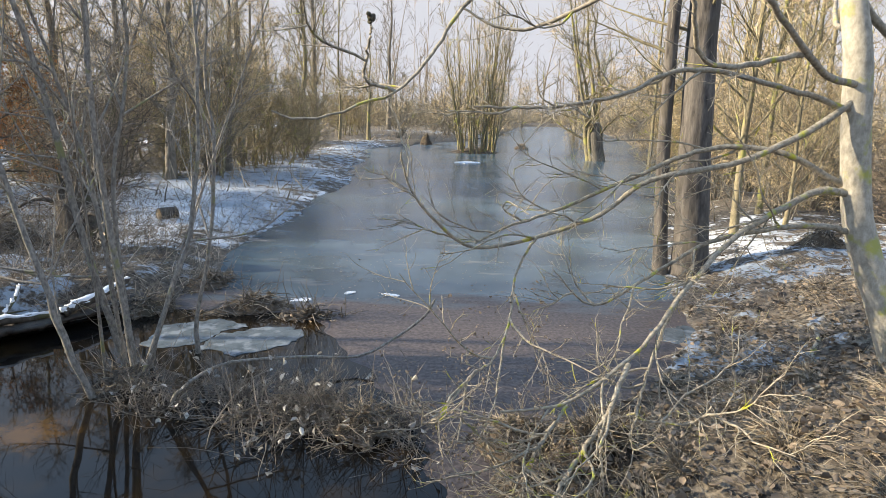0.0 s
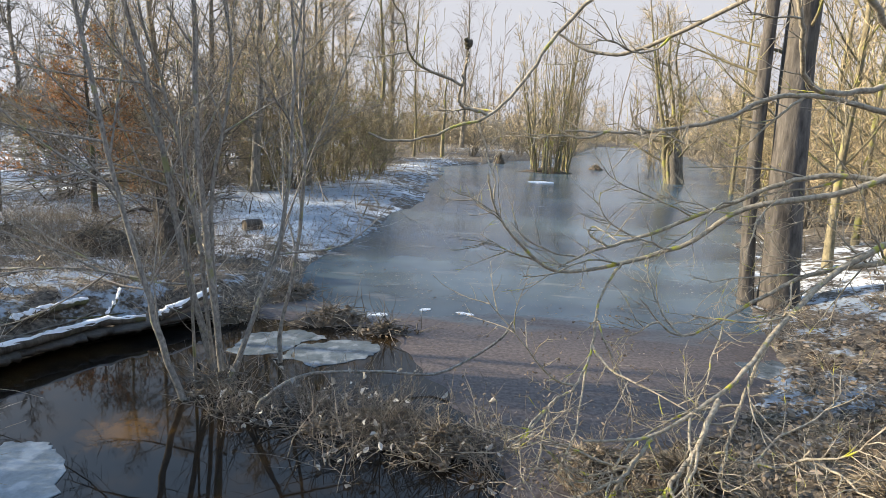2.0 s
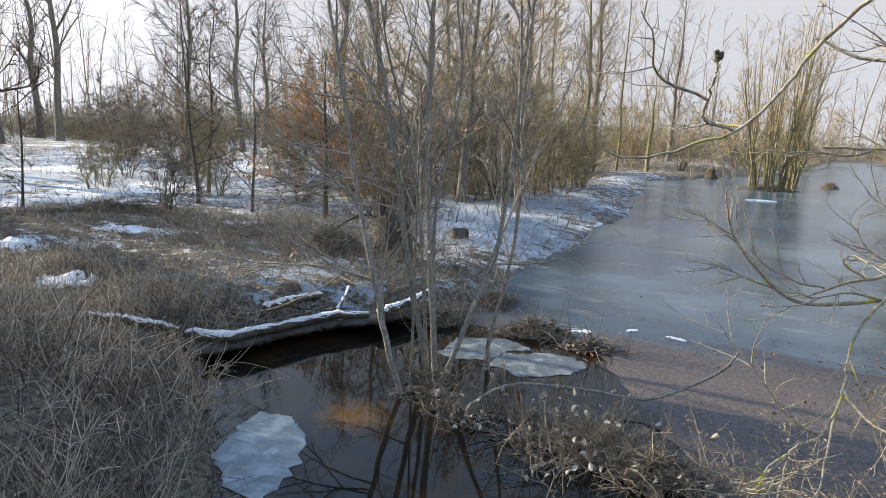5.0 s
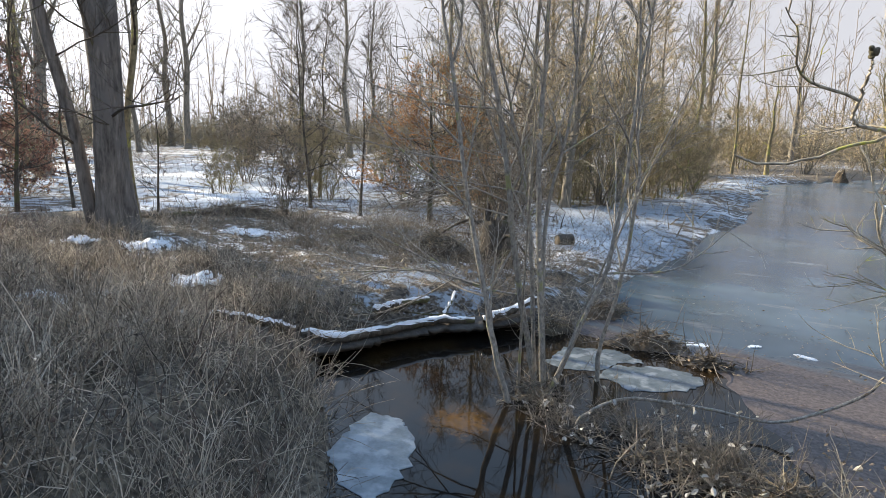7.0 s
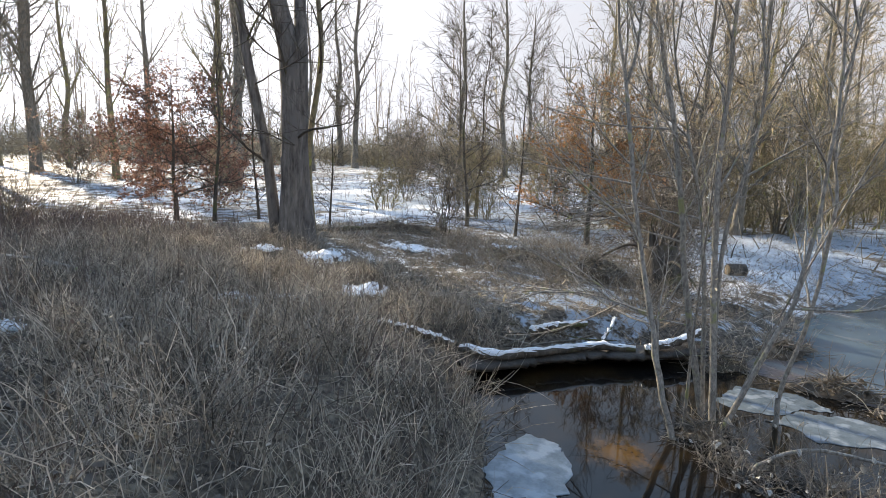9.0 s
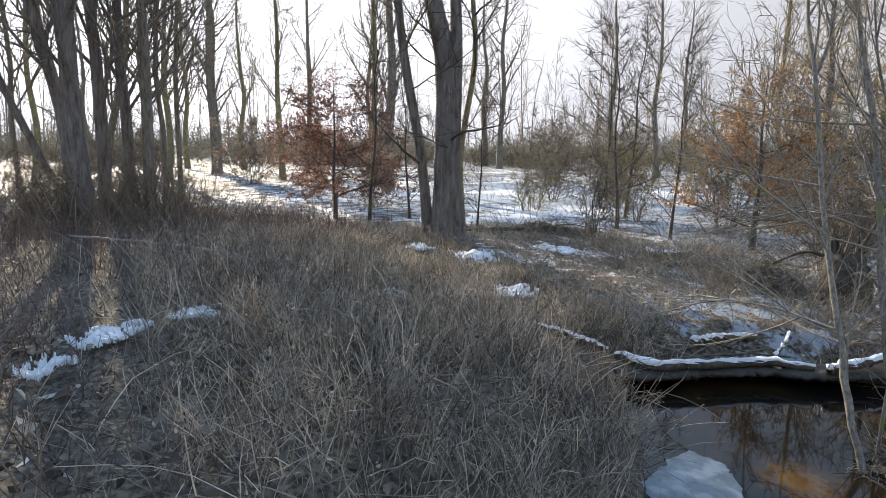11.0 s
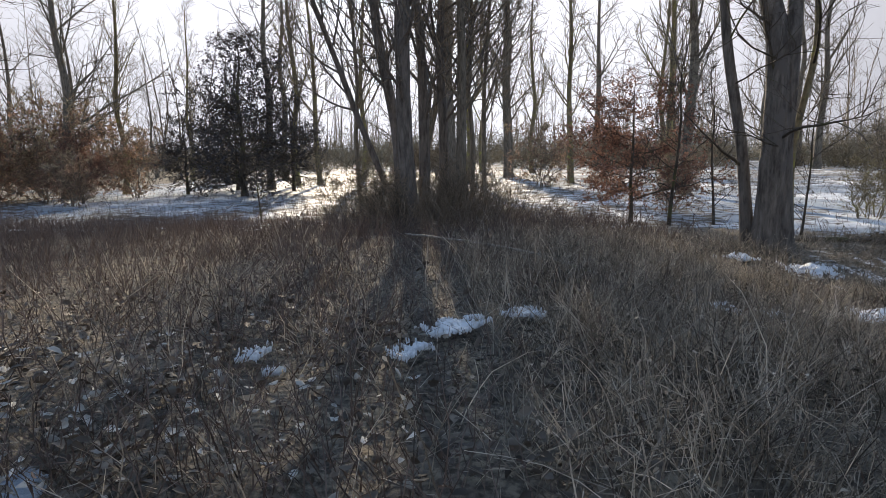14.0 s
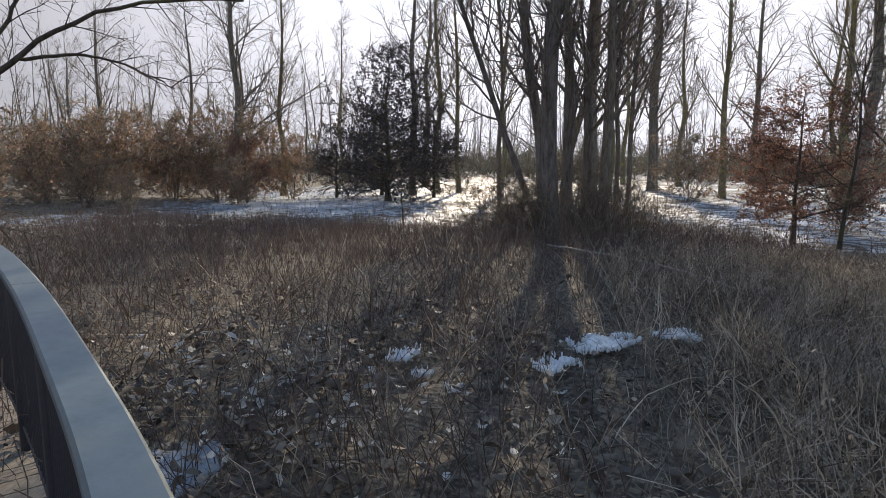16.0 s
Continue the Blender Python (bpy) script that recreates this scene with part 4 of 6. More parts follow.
def far_woods():
    """The woods all round: bare trees over a belt of rounded brush."""
    rng = np.random.default_rng(77)
    m = Mesher()
    n = 620
    az = rng.uniform(-2.6, 1.2, n)
    r = rng.uniform(105, 190, n)
    base = np.stack([np.sin(az) * r, np.cos(az) * r, np.full(n, 0.1)], 1)
    base = base[off_shore(base[:, 0], base[:, 1]) > 1]
    n = len(base)
    tall = rng.uniform(8, 25, n)
    T = shoots(rng, base, rng.normal(size=(n, 3)) * (0.12, 0.12, 0) + (0, 0, 1.0), tall, 6, 0.07, 0.1)
    m.tubes(T, taper(n, 6, rng.uniform(0.08, 0.2, n), 0.04), 3)
    p, w, par, s = sprout(rng, T, 15, 0.15, 1, 18, 50)
    L = shoots(rng, p, w, tall[par] * rng.uniform(0.1, 0.24, len(par)) * (1.2 - 0.6 * s), 4, 0.12, 0.14)
    m.blades(L, taper(len(L), 4, 0.05, 0.02), unit(rng.normal(size=(len(L), 3))))
    p, w, par, s = sprout(rng, L, 5, 0.2, 1, 20, 55)
    m.blades(shoots(rng, p, w, rng.uniform(0.6, 2.0, len(p)), 2, 0.1, 0.1), taper(len(p), 2, 0.032, 0.016), unit(rng.normal(size=(len(p), 3))))
    tagged(part("far_woods", m, TWIG), "distant bare woods along the horizon", "woods", kind="stuff")
    m = Mesher()
    n = 1300
    az = rng.uniform(-2.7, 1.3, n)
    r = 78 + 90 * rng.random(n) ** 1.4
    base = np.stack([np.sin(az) * r, np.cos(az) * r, np.full(n, 0.1)], 1)
    base = base[off_shore(base[:, 0], base[:, 1]) > 1.5]
    n = len(base)
    h = rng.uniform(2.5, 7.0, n) * (1.0 + 0.4 * ripple(np.arctan2(base[:, 0], base[:, 1]) * 14, 0 * base[:, 0], 1.0, 3))
    stems = 14
    p = np.repeat(base, stems, 0) + rng.normal(size=(n * stems, 3)) * (1.0, 1.0, 0)
    w = rng.normal(size=(n * stems, 3)) * (0.75, 0.75, 0.1) + (0, 0, 0.9)
    T = shoots(rng, p, w, np.repeat(h, stems) * rng.uniform(0.6, 1.05, n * stems), 5, 0.15, 0.05)
    m.blades(T, taper(len(T), 5, 0.05, 0.024), unit(rng.normal(size=(len(T), 3))))
    p, w, par, s = sprout(rng, T, 9, 0.08, 1, 30, 85)
    m.blades(shoots(rng, p, w, rng.uniform(0.6, 2.2, len(p)), 2, 0.15, 0.02), taper(len(p), 2, 0.045, 0.02), unit(rng.normal(size=(len(p), 3))))
    tagged(part("far_thicket", m, TWIG_FAR), "distant brown thicket along the horizon", "bushes", kind="stuff")


far_woods()


# ---- the saplings in the brook ----
def twiggy(rng, lines, count, length, r0, rise=0.06, lean=(25, 60), again=3, lo=0.25):
    """A spray of side shoots on the given lines: a Mesher and the shoots' lines."""
    m = Mesher()
    p, w, par, s = sprout(rng, lines, count, lo, 0.98, *lean)
    L = shoots(rng, p, w, length * rng.uniform(0.35, 1.0, len(p)), 6, 0.12, rise)
    m.tubes(L, taper(len(L), 6, r0, r0 * 0.35), 4)
    p, w, par, s = sprout(rng, L, again, 0.2, 1, 25, 60)
    L2 = shoots(rng, p, w, length * rng.uniform(0.12, 0.35, len(p)), 4, 0.14, rise)
    m.tubes(L2, taper(len(L2), 4, r0 * 0.5, r0 * 0.25), 3)
    return m, L, L2


def sapling_clump():
    rng = np.random.default_rng(21)
    root = new("alder_saplings")
    stems = [
        ([(-2.97, 5.07, -0.2), (-3.17, 5.03, 0.46), (-3.33, 5.0, 1.18), (-3.55, 4.99, 2.1), (-3.74, 4.99, 3.24), (-3.89, 5.01, 3.84), (-3.98, 5.05, 4.7)], 0.036),
        ([(-3.74, 4.99, 3.24), (-3.68, 5.02, 3.52), (-3.65, 5.04, 4.02), (-3.6, 5.1, 4.7)], 0.018),
        ([(-3.05, 5.8, -0.2), (-3.31, 5.69, 1.18), (-3.44, 5.62, 2.25), (-3.57, 5.55, 3.09), (-3.78, 5.55, 3.92), (-3.9, 5.5, 4.8)], 0.04),
        ([(-2.86, 5.56, -0.2), (-2.98, 5.51, 1.43), (-3.03, 5.49, 2.55), (-3.01, 5.5, 3.34), (-3.01, 5.5, 4.14), (-3.0, 5.52, 4.9)], 0.038),
        ([(-2.84, 5.46, -0.2), (-2.52, 5.59, 0.79), (-2.34, 5.71, 1.37), (-2.25, 5.79, 2.25), (-2.21, 5.8, 3.19), (-2.25, 5.79, 3.83), (-2.25, 5.8, 4.6)], 0.03),
        ([(-2.21, 5.8, 3.19), (-2.15, 5.82, 3.53), (-2.11, 5.83, 4.01), (-2.05, 5.85, 4.6)], 0.015),
        ([(-2.5, 6.13, -0.2), (-2.5, 6.13, 0.34), (-2.34, 6.18, 1.17), (-2.25, 6.21, 2.12), (-2.33, 6.29, 2.73), (-2.29, 6.3, 3.61), (-2.25, 6.3, 4.5)], 0.028),
        ([(-3.05, 5.7, 0.1), (-3.14, 5.66, 1.39), (-3.27, 5.71, 2.08), (-3.47, 5.72, 2.82), (-3.63, 5.64, 3.6), (-3.72, 5.6, 4.5)], 0.026),
        ([(-2.93, 5.62, 0.1), (-2.98, 5.62, 1.7), (-2.85, 5.68, 2.55), (-2.78, 5.71, 3.19), (-2.85, 5.68, 3.86), (-2.85, 5.7, 4.6)], 0.024),
    ]
    lines = []
    for pts, r in stems:
        line = spline(pts, 22)
        line[1:-1] += rng.normal(size=(20, 3)) * 0.005
        m = Mesher()
        m.tubes(line, np.linspace(r, r * 0.34, 22) * 0.92 * (1 + 0.06 * rng.normal(size=22)), 9, 0.08, rng)
        part("stem", m, STEM, root)
        lines.append(line)
    for k in range(2):
        a, l = rng.uniform(0, 6.28), rng.uniform(0.3, 1.5)
        foot = np.array([-2.95 + rng.normal() * 0.15, 5.5 + rng.normal() * 0.25, -0.1])
        line = spline([foot, foot + (0.25 * l * math.cos(a), 0.25 * l * math.sin(a), 1.2), foot + (l * math.cos(a), l * math.sin(a), rng.uniform(2.4, 4.2))], 22)
        m = Mesher()
        m.tubes(line, np.linspace(rng.uniform(0.012, 0.019), 0.005, 22), 6, 0.05, rng)
        part("stem", m, STEM, root)
        lines.append(line)
    for pts, r in (([(-2.32, 5.66, 1.3), (-1.85, 6.0, 1.33), (-1.62, 6.35, 1.48), (-1.39, 6.7, 1.75)], 0.012), ([(-3.35, 4.99, 1.15), (-3.94, 4.97, 1.21), (-4.75, 4.85, 1.18), (-5.4, 4.7, 1.3)], 0.011),
                   ([(-3.4, 5.65, 1.9), (-4.0, 5.4, 2.1), (-4.8, 5.2, 2.0)], 0.011), ([(-3.5, 5.0, 1.9), (-4.2, 4.7, 2.5), (-4.6, 4.5, 3.2)], 0.012)):
        line = spline(pts, 22)
        m = Mesher()
        m.tubes(line, np.linspace(r, r * 0.4, 22), 6, 0.05, rng)
        part("branch", m, STEM, root)
        lines.append(line)
    p, w, par, s = sprout(rng, np.array(lines[:9]), 8, 0.3, 0.92, 20, 46)
    fan = shoots(rng, p, w, rng.uniform(0.6, 1.8, len(p)), 22, 0.035, 0.015)
    p, w, par, s = sprout(rng, np.array([lines[0], lines[2], lines[7], lines[12], lines[13]]), 5, 0.12, 0.6, 55, 85)
    w = w + (-0.75, -0.2, 0.1)  # long low branches that reach out over the logs
    fan = np.concatenate([fan, shoots(rng, p, w, rng.uniform(0.8, 2.0, len(p)), 22, 0.05, 0.01)])
    m = Mesher()
    m.tubes(fan[:, ::3], taper(len(fan), 8, rng.uniform(0.007, 0.013, len(fan)), 0.003), 5, 0.08, rng)
    tagged(part("side_branch", m, STEM, root), kind="stuff")
    m, L, L2 = twiggy(rng, np.concatenate([np.array(lines), fan]), 13, 0.6, 0.0036, 0.05, (25, 60), 4, 0.25)
    tagged(part("twig_spray", m, STEM, root), kind="stuff")
    # withered seed bunches that hang from the twigs
    ends = L[rng.permutation(len(L))[:34], -1]
    at = np.repeat(ends, 7, 0) + rng.normal(size=(34 * 7, 3)) * (0.025, 0.025, 0.045)
    m = Mesher()
    m.leaves(at, rng.uniform(0.018, 0.038, len(at)), rng, 0, 0.2, 0.3)
    tagged(part("seed_spray", m, PODS, root), kind="stuff")
    return tagged(root, "clump of bare grey saplings standing in water", "saplings")


sapling_clump()


# ---- the pale tree whose branches reach over the brook ----
def pale_tree():
    rng = np.random.default_rng(31)
    root = new("pale_tree")
    line = spline([(4.02, 4.85, 0.1), (3.96, 4.9, 0.4), (3.77, 5.05, 1.03), (3.56, 5.2, 1.68), (3.46, 5.26, 2.34), (3.39, 5.31, 3.07), (3.31, 5.36, 3.51), (3.2, 5.45, 4.4), (3.1, 5.5, 6.5)], 40)
    m = Mesher()
    m.tubes(line, np.linspace(0.135, 0.09, 40) + 0.08 * np.exp(-np.linspace(0, 14, 40)), 20, 0.03, rng)
    part("trunk", m, BARK_PALE, root)
    limbs = [
        ([(3.5, 5.22, 1.93), (3.2, 5.18, 1.98), (2.92, 5.13, 1.87), (2.4, 4.95, 1.6), (1.92, 4.62, 1.26), (1.5, 4.24, 0.93), (0.94, 3.99, 0.6), (0.43, 3.78, 0.61)], 0.036, 0.008),
        ([(1.36, 4.11, 0.83), (1.14, 3.83, 0.56), (0.88, 3.59, 0.32), (0.73, 3.42, 0.16)], 0.02, 0.014),
        ([(0.94, 3.99, 0.6), (0.68, 3.74, 0.35), (0.54, 3.56, 0.1)], 0.014, 0.01),
        ([(1.82, 4.56, 1.18), (1.61, 4.31, 0.86), (1.48, 4.14, 0.62), (1.45, 4.05, 0.45), (1.77, 3.92, 0.49), (1.87, 3.87, 0.64)], 0.014, 0.007),
        ([(3.5, 5.2, 1.62), (3.2, 5.15, 1.68), (2.75, 5.11, 1.65), (2.21, 5.04, 1.53), (1.72, 4.91, 1.27), (1.26, 4.84, 1.03), (0.92, 4.81, 1.32)], 0.03, 0.006),
        ([(3.42, 5.26, 2.75), (2.92, 5.12, 2.43), (2.38, 5.07, 2.19), (1.72, 5.12, 2.03), (1.33, 5.13, 1.73), (0.82, 5.14, 1.53), (0.29, 4.99, 1.46), (-0.04, 4.8, 1.71), (-0.24, 4.69, 1.98), (-0.3, 4.59, 2.24)], 0.03, 0.007),
        ([(0.82, 5.14, 1.53), (0.64, 4.96, 1.27), (0.55, 4.57, 0.96), (0.4, 4.18, 0.8), (0.22, 3.89, 0.79), (0.15, 3.7, 0.44)], 0.012, 0.006),
        ([(3.44, 5.25, 2.0), (2.84, 5.28, 2.28), (2.25, 5.35, 2.28), (1.69, 5.34, 2.05), (0.98, 5.31, 1.72), (0.58, 5.17, 1.61), (0.29, 4.99, 1.49)], 0.028, 0.008),
        ([(3.42, 5.26, 2.62), (2.76, 5.1, 2.78), (1.85, 4.86, 2.9), (1.31, 4.72, 2.69), (0.72, 4.64, 2.59), (0.22, 4.49, 2.58)], 0.026, 0.007),
        ([(3.4, 5.28, 2.84), (2.85, 4.82, 2.89), (2.3, 4.44, 3.19), (1.92, 4.18, 3.45), (1.63, 4.1, 3.6), (0.83, 4.4, 3.2), (0.44, 4.5, 3.1), (0.1, 4.55, 3.25)], 0.03, 0.008),
        ([(2.62, 4.66, 3.02), (1.97, 4.38, 2.89), (1.65, 4.19, 2.95), (1.46, 3.94, 3.29), (1.3, 3.9, 3.6)], 0.022, 0.012),
        ([(1.3, 3.9, 3.6), (0.6, 4.1, 3.6), (0.15, 4.2, 3.24), (-0.06, 4.1, 2.92), (-0.3, 3.99, 2.66), (-0.79, 3.82, 2.48), (-1.02, 3.77, 2.52)], 0.016, 0.006),
        ([(-0.31, 3.99, 2.66), (-0.47, 3.87, 2.72), (-0.46, 3.82, 2.82), (-0.43, 3.78, 2.97), (-0.43, 3.78, 3.02)], 0.01, 0.007),
    ]
    lines = []
    for pts, r0, r1 in limbs:
        ln = spline(pts, 40)
        ln[1:-1] += rng.normal(size=(38, 3)) * 0.004
        m = Mesher()
        m.tubes(ln, np.linspace(r0, r1, 40), 9, 0.06, rng)
        limb = part("limb", m, BARK_LIMB, root)
        lines.append(ln)
    m = Mesher()
    for k in range(9):
        c = np.array([-0.43, 3.78, 3.06]) + rng.normal(size=3) * (0.009, 0.009, 0.012)
        d = unit(rng.normal(size=3)) * rng.uniform(0.016, 0.024)
        u = np.linspace(-1, 1, 7)[:, None]
        m.tubes(c + d * u, 0.014 * np.sqrt(np.clip(1.02 - u[:, 0] ** 2, 0, 1)), 7, 0.1, rng)
    part("gall", m, BARK_DARK, limb, "black knobbly gall on a twig's end")
    p, w, par, s = sprout(rng, np.array(lines[:9]), 7, 0.2, 0.95, 25, 60)
    p2, w2, par, s = sprout(rng, np.array(lines[9:]), 1, 0.3, 0.8, 25, 60)
    p, w = np.concatenate([p, p2]), np.concatenate([w, w2])
    mid = shoots(rng, p, w * (1, 1, 0.6), rng.uniform(0.4, 1.2, len(p)), 12, 0.16, 0.03)
    m = Mesher()
    m.tubes(mid, taper(len(mid), 12, rng.uniform(0.007, 0.012, len(mid)), 0.0035), 6, 0.1, rng)
    tagged(part("side_branch", m, BARK_LIMB, root), kind="stuff")
    every = np.concatenate([np.array([ln[np.linspace(0, 39, 12).astype(int)] for ln in lines[:11]]), mid])
    m, L, L2 = twiggy(rng, every, 8, 0.45, 0.0045, 0.06, (25, 65), 4, 0.2)
    tagged(part("twig_spray", m, BARK_LIMB, root), kind="stuff")
    ends = np.concatenate([L[:, -1], L2[:, -1]])
    ends = ends[(ends[:, 0] < 0.9) & (ends[:, 2] < 1.3)]
    at = np.repeat(ends, 2, 0) + rng.normal(size=(len(ends) * 2, 3)) * 0.02
    m = Mesher()
    m.leaves(at, rng.uniform(0.008, 0.016, len(at)), rng, 0, 0.3, 0.5)
    tagged(part("bud_spray", m, LITTER, root), kind="stuff")
    # upper crown
    top = shoots(rng, line[[26, 30, 34, 37, 39]], unit(rng.normal(size=(5, 3)) + (0, 0, 0.6)), np.full(5, 2.2), 8, 0.1, 0.1)
    m = Mesher()
    m.tubes(top, taper(5, 8, 0.04, 0.008), 6)
    part("crown", m, BARK_LIMB, root)
    return tagged(root, "pale grey tree with lichen-spotted branches over the brook", "tree")


pale_tree()


def leaning_tree():
    """The tree beside the bridge whose dark limb hangs over the scrub."""
    rng = np.random.default_rng(91)
    root = new("leaning_tree")
    z = z_at(-6.7, -9.8)
    line, rad = trunk_line(rng, -6.7, -9.8, z - 0.2, (-7.1, -9.0, 9.5), 0.17, 0.05, 0.05)
    m = Mesher()
    m.tubes(line, rad, 12, 0.05, rng)
    part("trunk", m, BARK_DARK, root)
    lines = []
    for pts, r in (([(-6.8, -9.6, 2.6), (-7.1, -8.0, 3.2), (-7.4, -7.1, 3.65), (-7.8, -6.6, 4.2), (-8.4, -5.85, 4.6), (-9.1, -4.9, 4.75)], 0.05), ([(-7.3, -7.3, 3.6), (-7.6, -6.9, 4.6), (-7.7, -6.7, 5.3)], 0.03),
                   ([(-7.5, -7.0, 3.8), (-8.3, -6.4, 3.9), (-9.0, -5.9, 3.6)], 0.025), ([(-6.85, -9.5, 3.6), (-8.0, -8.5, 4.8), (-9.4, -7.4, 5.4)], 0.04), ([(-6.8, -9.6, 1.6), (-7.8, -8.6, 1.9), (-8.8, -7.9, 1.5)], 0.02)):
        ln = spline(pts, 20)
        ln[1:-1] += rng.normal(size=(18, 3)) * 0.012
        m = Mesher()
        m.tubes(ln, np.linspace(r, r * 0.3, 20), 7, 0.06, rng)
        part("limb", m, BARK_DARK, root)
        lines.append(ln)
    m, L, L2 = twiggy(rng, np.array(lines), 12, 1.0, 0.009, -0.01, (30, 70), 5, 0.25)
    tagged(part("twig_spray", m, TWIG_DARK, root), kind="stuff")
    tagged(root, "dark bare tree leaning over the scrub", "tree")


leaning_tree()


# ---- logs, stump, driftwood ----
SNOWY = [
    ([(-5.63, 4.8, 0.25), (-5.22, 5.0, 0.22), (-5.03, 5.39, 0.22), (-4.87, 5.85, 0.22), (-4.67, 6.3, 0.22), (-4.34, 6.61, 0.2)], 0.055, 1, "long log topped with snow above the pool"),
    ([(-4.22, 6.66, 0.2), (-4.17, 6.8, 0.24), (-4.08, 7.23, 0.26), (-4.04, 7.8, 0.3)], 0.055, 11, "crooked log topped with snow above the pool"),
    ([(-6.2, 3.96, 0.0), (-5.94, 4.32, 0.0), (-5.78, 4.83, 0.0)], 0.05, 2, "short log topped with snow among reeds"),
    ([(-5.46, 5.9, 0.0), (-5.35, 6.24, 0.0), (-5.12, 6.69, 0.0)], 0.05, 3, "short log topped with snow on frosty ground"),
    ([(-4.72, 6.45, 0.26), (-4.8, 6.75, 0.34), (-4.9, 7.0, 0.42)], 0.02, 4, "thin snowy stick leaning on a log"),
]
def log(name, pts, r, seed, snow=0.0, label="", mat=BARK_DARK, category="log", lie=False):
    rng = np.random.default_rng(seed)
    if lie:
        pts = [(x, y, z_at(x, y) + r * (0.5 if not snow else 1.2)) for x, y, _ in pts]
    root = new(name)
    line = spline(pts, 24)
    line[1:-1] += rng.normal(size=(22, 3)) * r * 0.14
    rad = r * (1 - 0.25 * np.linspace(0, 1, 24)) * (1 + 0.06 * rng.normal(size=24))
    rad[[0, -1]] *= 0.55
    m = Mesher()
    m.tubes(line, rad, 12, 0.06, rng)
    wood = part("wood", m, mat, root)
    if snow:
        t = unit(np.gradient(line, axis=0))
        side = unit(np.cross(t, (0, 0, 1.0)))
        up = np.cross(side, t)
        ang = np.radians(np.linspace(-85, 75, 9))
        open_ = snow * (0.72 + 0.55 * np.interp(np.arange(24), np.linspace(0, 23, 20), rng.uniform(-1, 1.0, 20)))[:, None]
        a = ang[None] * np.clip(open_, 0.04, 1.1)
        rr = rad[:, None] * 0.98 + 0.016 * np.cos(ang[None] * 1.28) * np.clip(open_ * 2, 0, 1) - 0.03 * (open_ < 0.2) + 0.01 * rng.normal(size=(24, 9))
        v = line[:, None] + (np.sin(a) * rr)[..., None] * side[:, None] + (np.cos(a) * rr)[..., None] * up[:, None]
        i = np.arange(23)[:, None] * 9 + np.arange(8)[None]
        m = Mesher()
        m.add(v, np.stack([i, i + 1, i + 10, i + 9], -1).reshape(-1, 4))
        part("snow_cover", m, SNOW, wood, "white crust of old snow")
    return tagged(root, label, category, group="driftwood at the brook")


for pts, r, seed, label in SNOWY:
    log("snowy_log", pts, r, seed, 1.0, label, lie=pts[0][2] == 0)
pole_rng = np.random.default_rng(71)
for k in range(12):
    a, b = pole_rng.uniform(-0.1, 1.0), pole_rng.uniform(0.15, 1.25)
    cx, cy, ln = -5.45 + 0.95 * a - 0.3 * b, 4.9 + 1.3 * a + 0.55 * b, pole_rng.uniform(0.35, 0.8)
    ux, uy = unit(np.array([0.45 + pole_rng.normal() * 0.22, 0.9 + pole_rng.normal() * 0.2]))
    log("fallen_pole", [(cx + ux * ln * q, cy + uy * ln * q, 0) for q in (-1, -0.3, 0.35, 1)], pole_rng.uniform(0.01, 0.02), 80 + k, 0, "thin dead pole lying behind the snowy log", DRIFT if k % 3 else BARK_DARK, "branch", True)
log("driftwood_branch", [(-2.25, 4.88, 0.05), (-2.19, 4.94, 0.15), (-1.91, 5.27, 0.26), (-1.28, 5.66, 0.18), (-0.75, 5.85, 0.13), (-0.19, 5.9, 0.48), (-0.03, 5.9, 0.72)], 0.017, 5, 0, "thin bare branch arching over the debris", STEM, "branch")
log("fallen_branch", [(-11.9, -0.7, 1.15), (-10.4, 0.48, 1.16), (-9.2, 1.21, 1.14), (-8.1, 1.71, 1.05)], 0.022, 6, 0, "long pale fallen branch across the scrub", STEM, "branch")
log("rotting_limb", [(3.3, 5.2, 0), (3.6, 5.6, 0), (3.9, 6.0, 0), (4.2, 6.6, 0)], 0.03, 7, 0, "grey rotting limb on the grassy bank", BARK_LIMB, "branch", True)
log("rotting_limb", [(2.3, 4.1, 0), (2.6, 4.25, 0), (2.9, 4.6, 0), (3.3, 4.8, 0)], 0.018, 8, 0, "grey rotting limb on the grassy bank", BARK_LIMB, "branch", True)
log("rotting_limb", [(2.6, 5.0, 0), (3.1, 5.3, 0), (3.7, 5.3, 0)], 0.016, 12, 0, "grey rotting limb on the grassy bank", BARK_DARK, "branch", True)
log("fallen_log", [(-13.2, 7.4, 0), (-12.8, 8.6, 0), (-12.5, 9.8, 0), (-12.0, 11, 0)], 0.06, 9, 0, "dark fallen trunk under the shrubs", BARK_DARK, "log", True)
log("fallen_log", [(-9.4, 9.0, 0), (-9.0, 9.7, 0), (-8.4, 10.4, 0), (-7.5, 11.2, 0)], 0.05, 10, 0, "mossy fallen trunk under the shrubs", BARK_MOSS, "log", True)


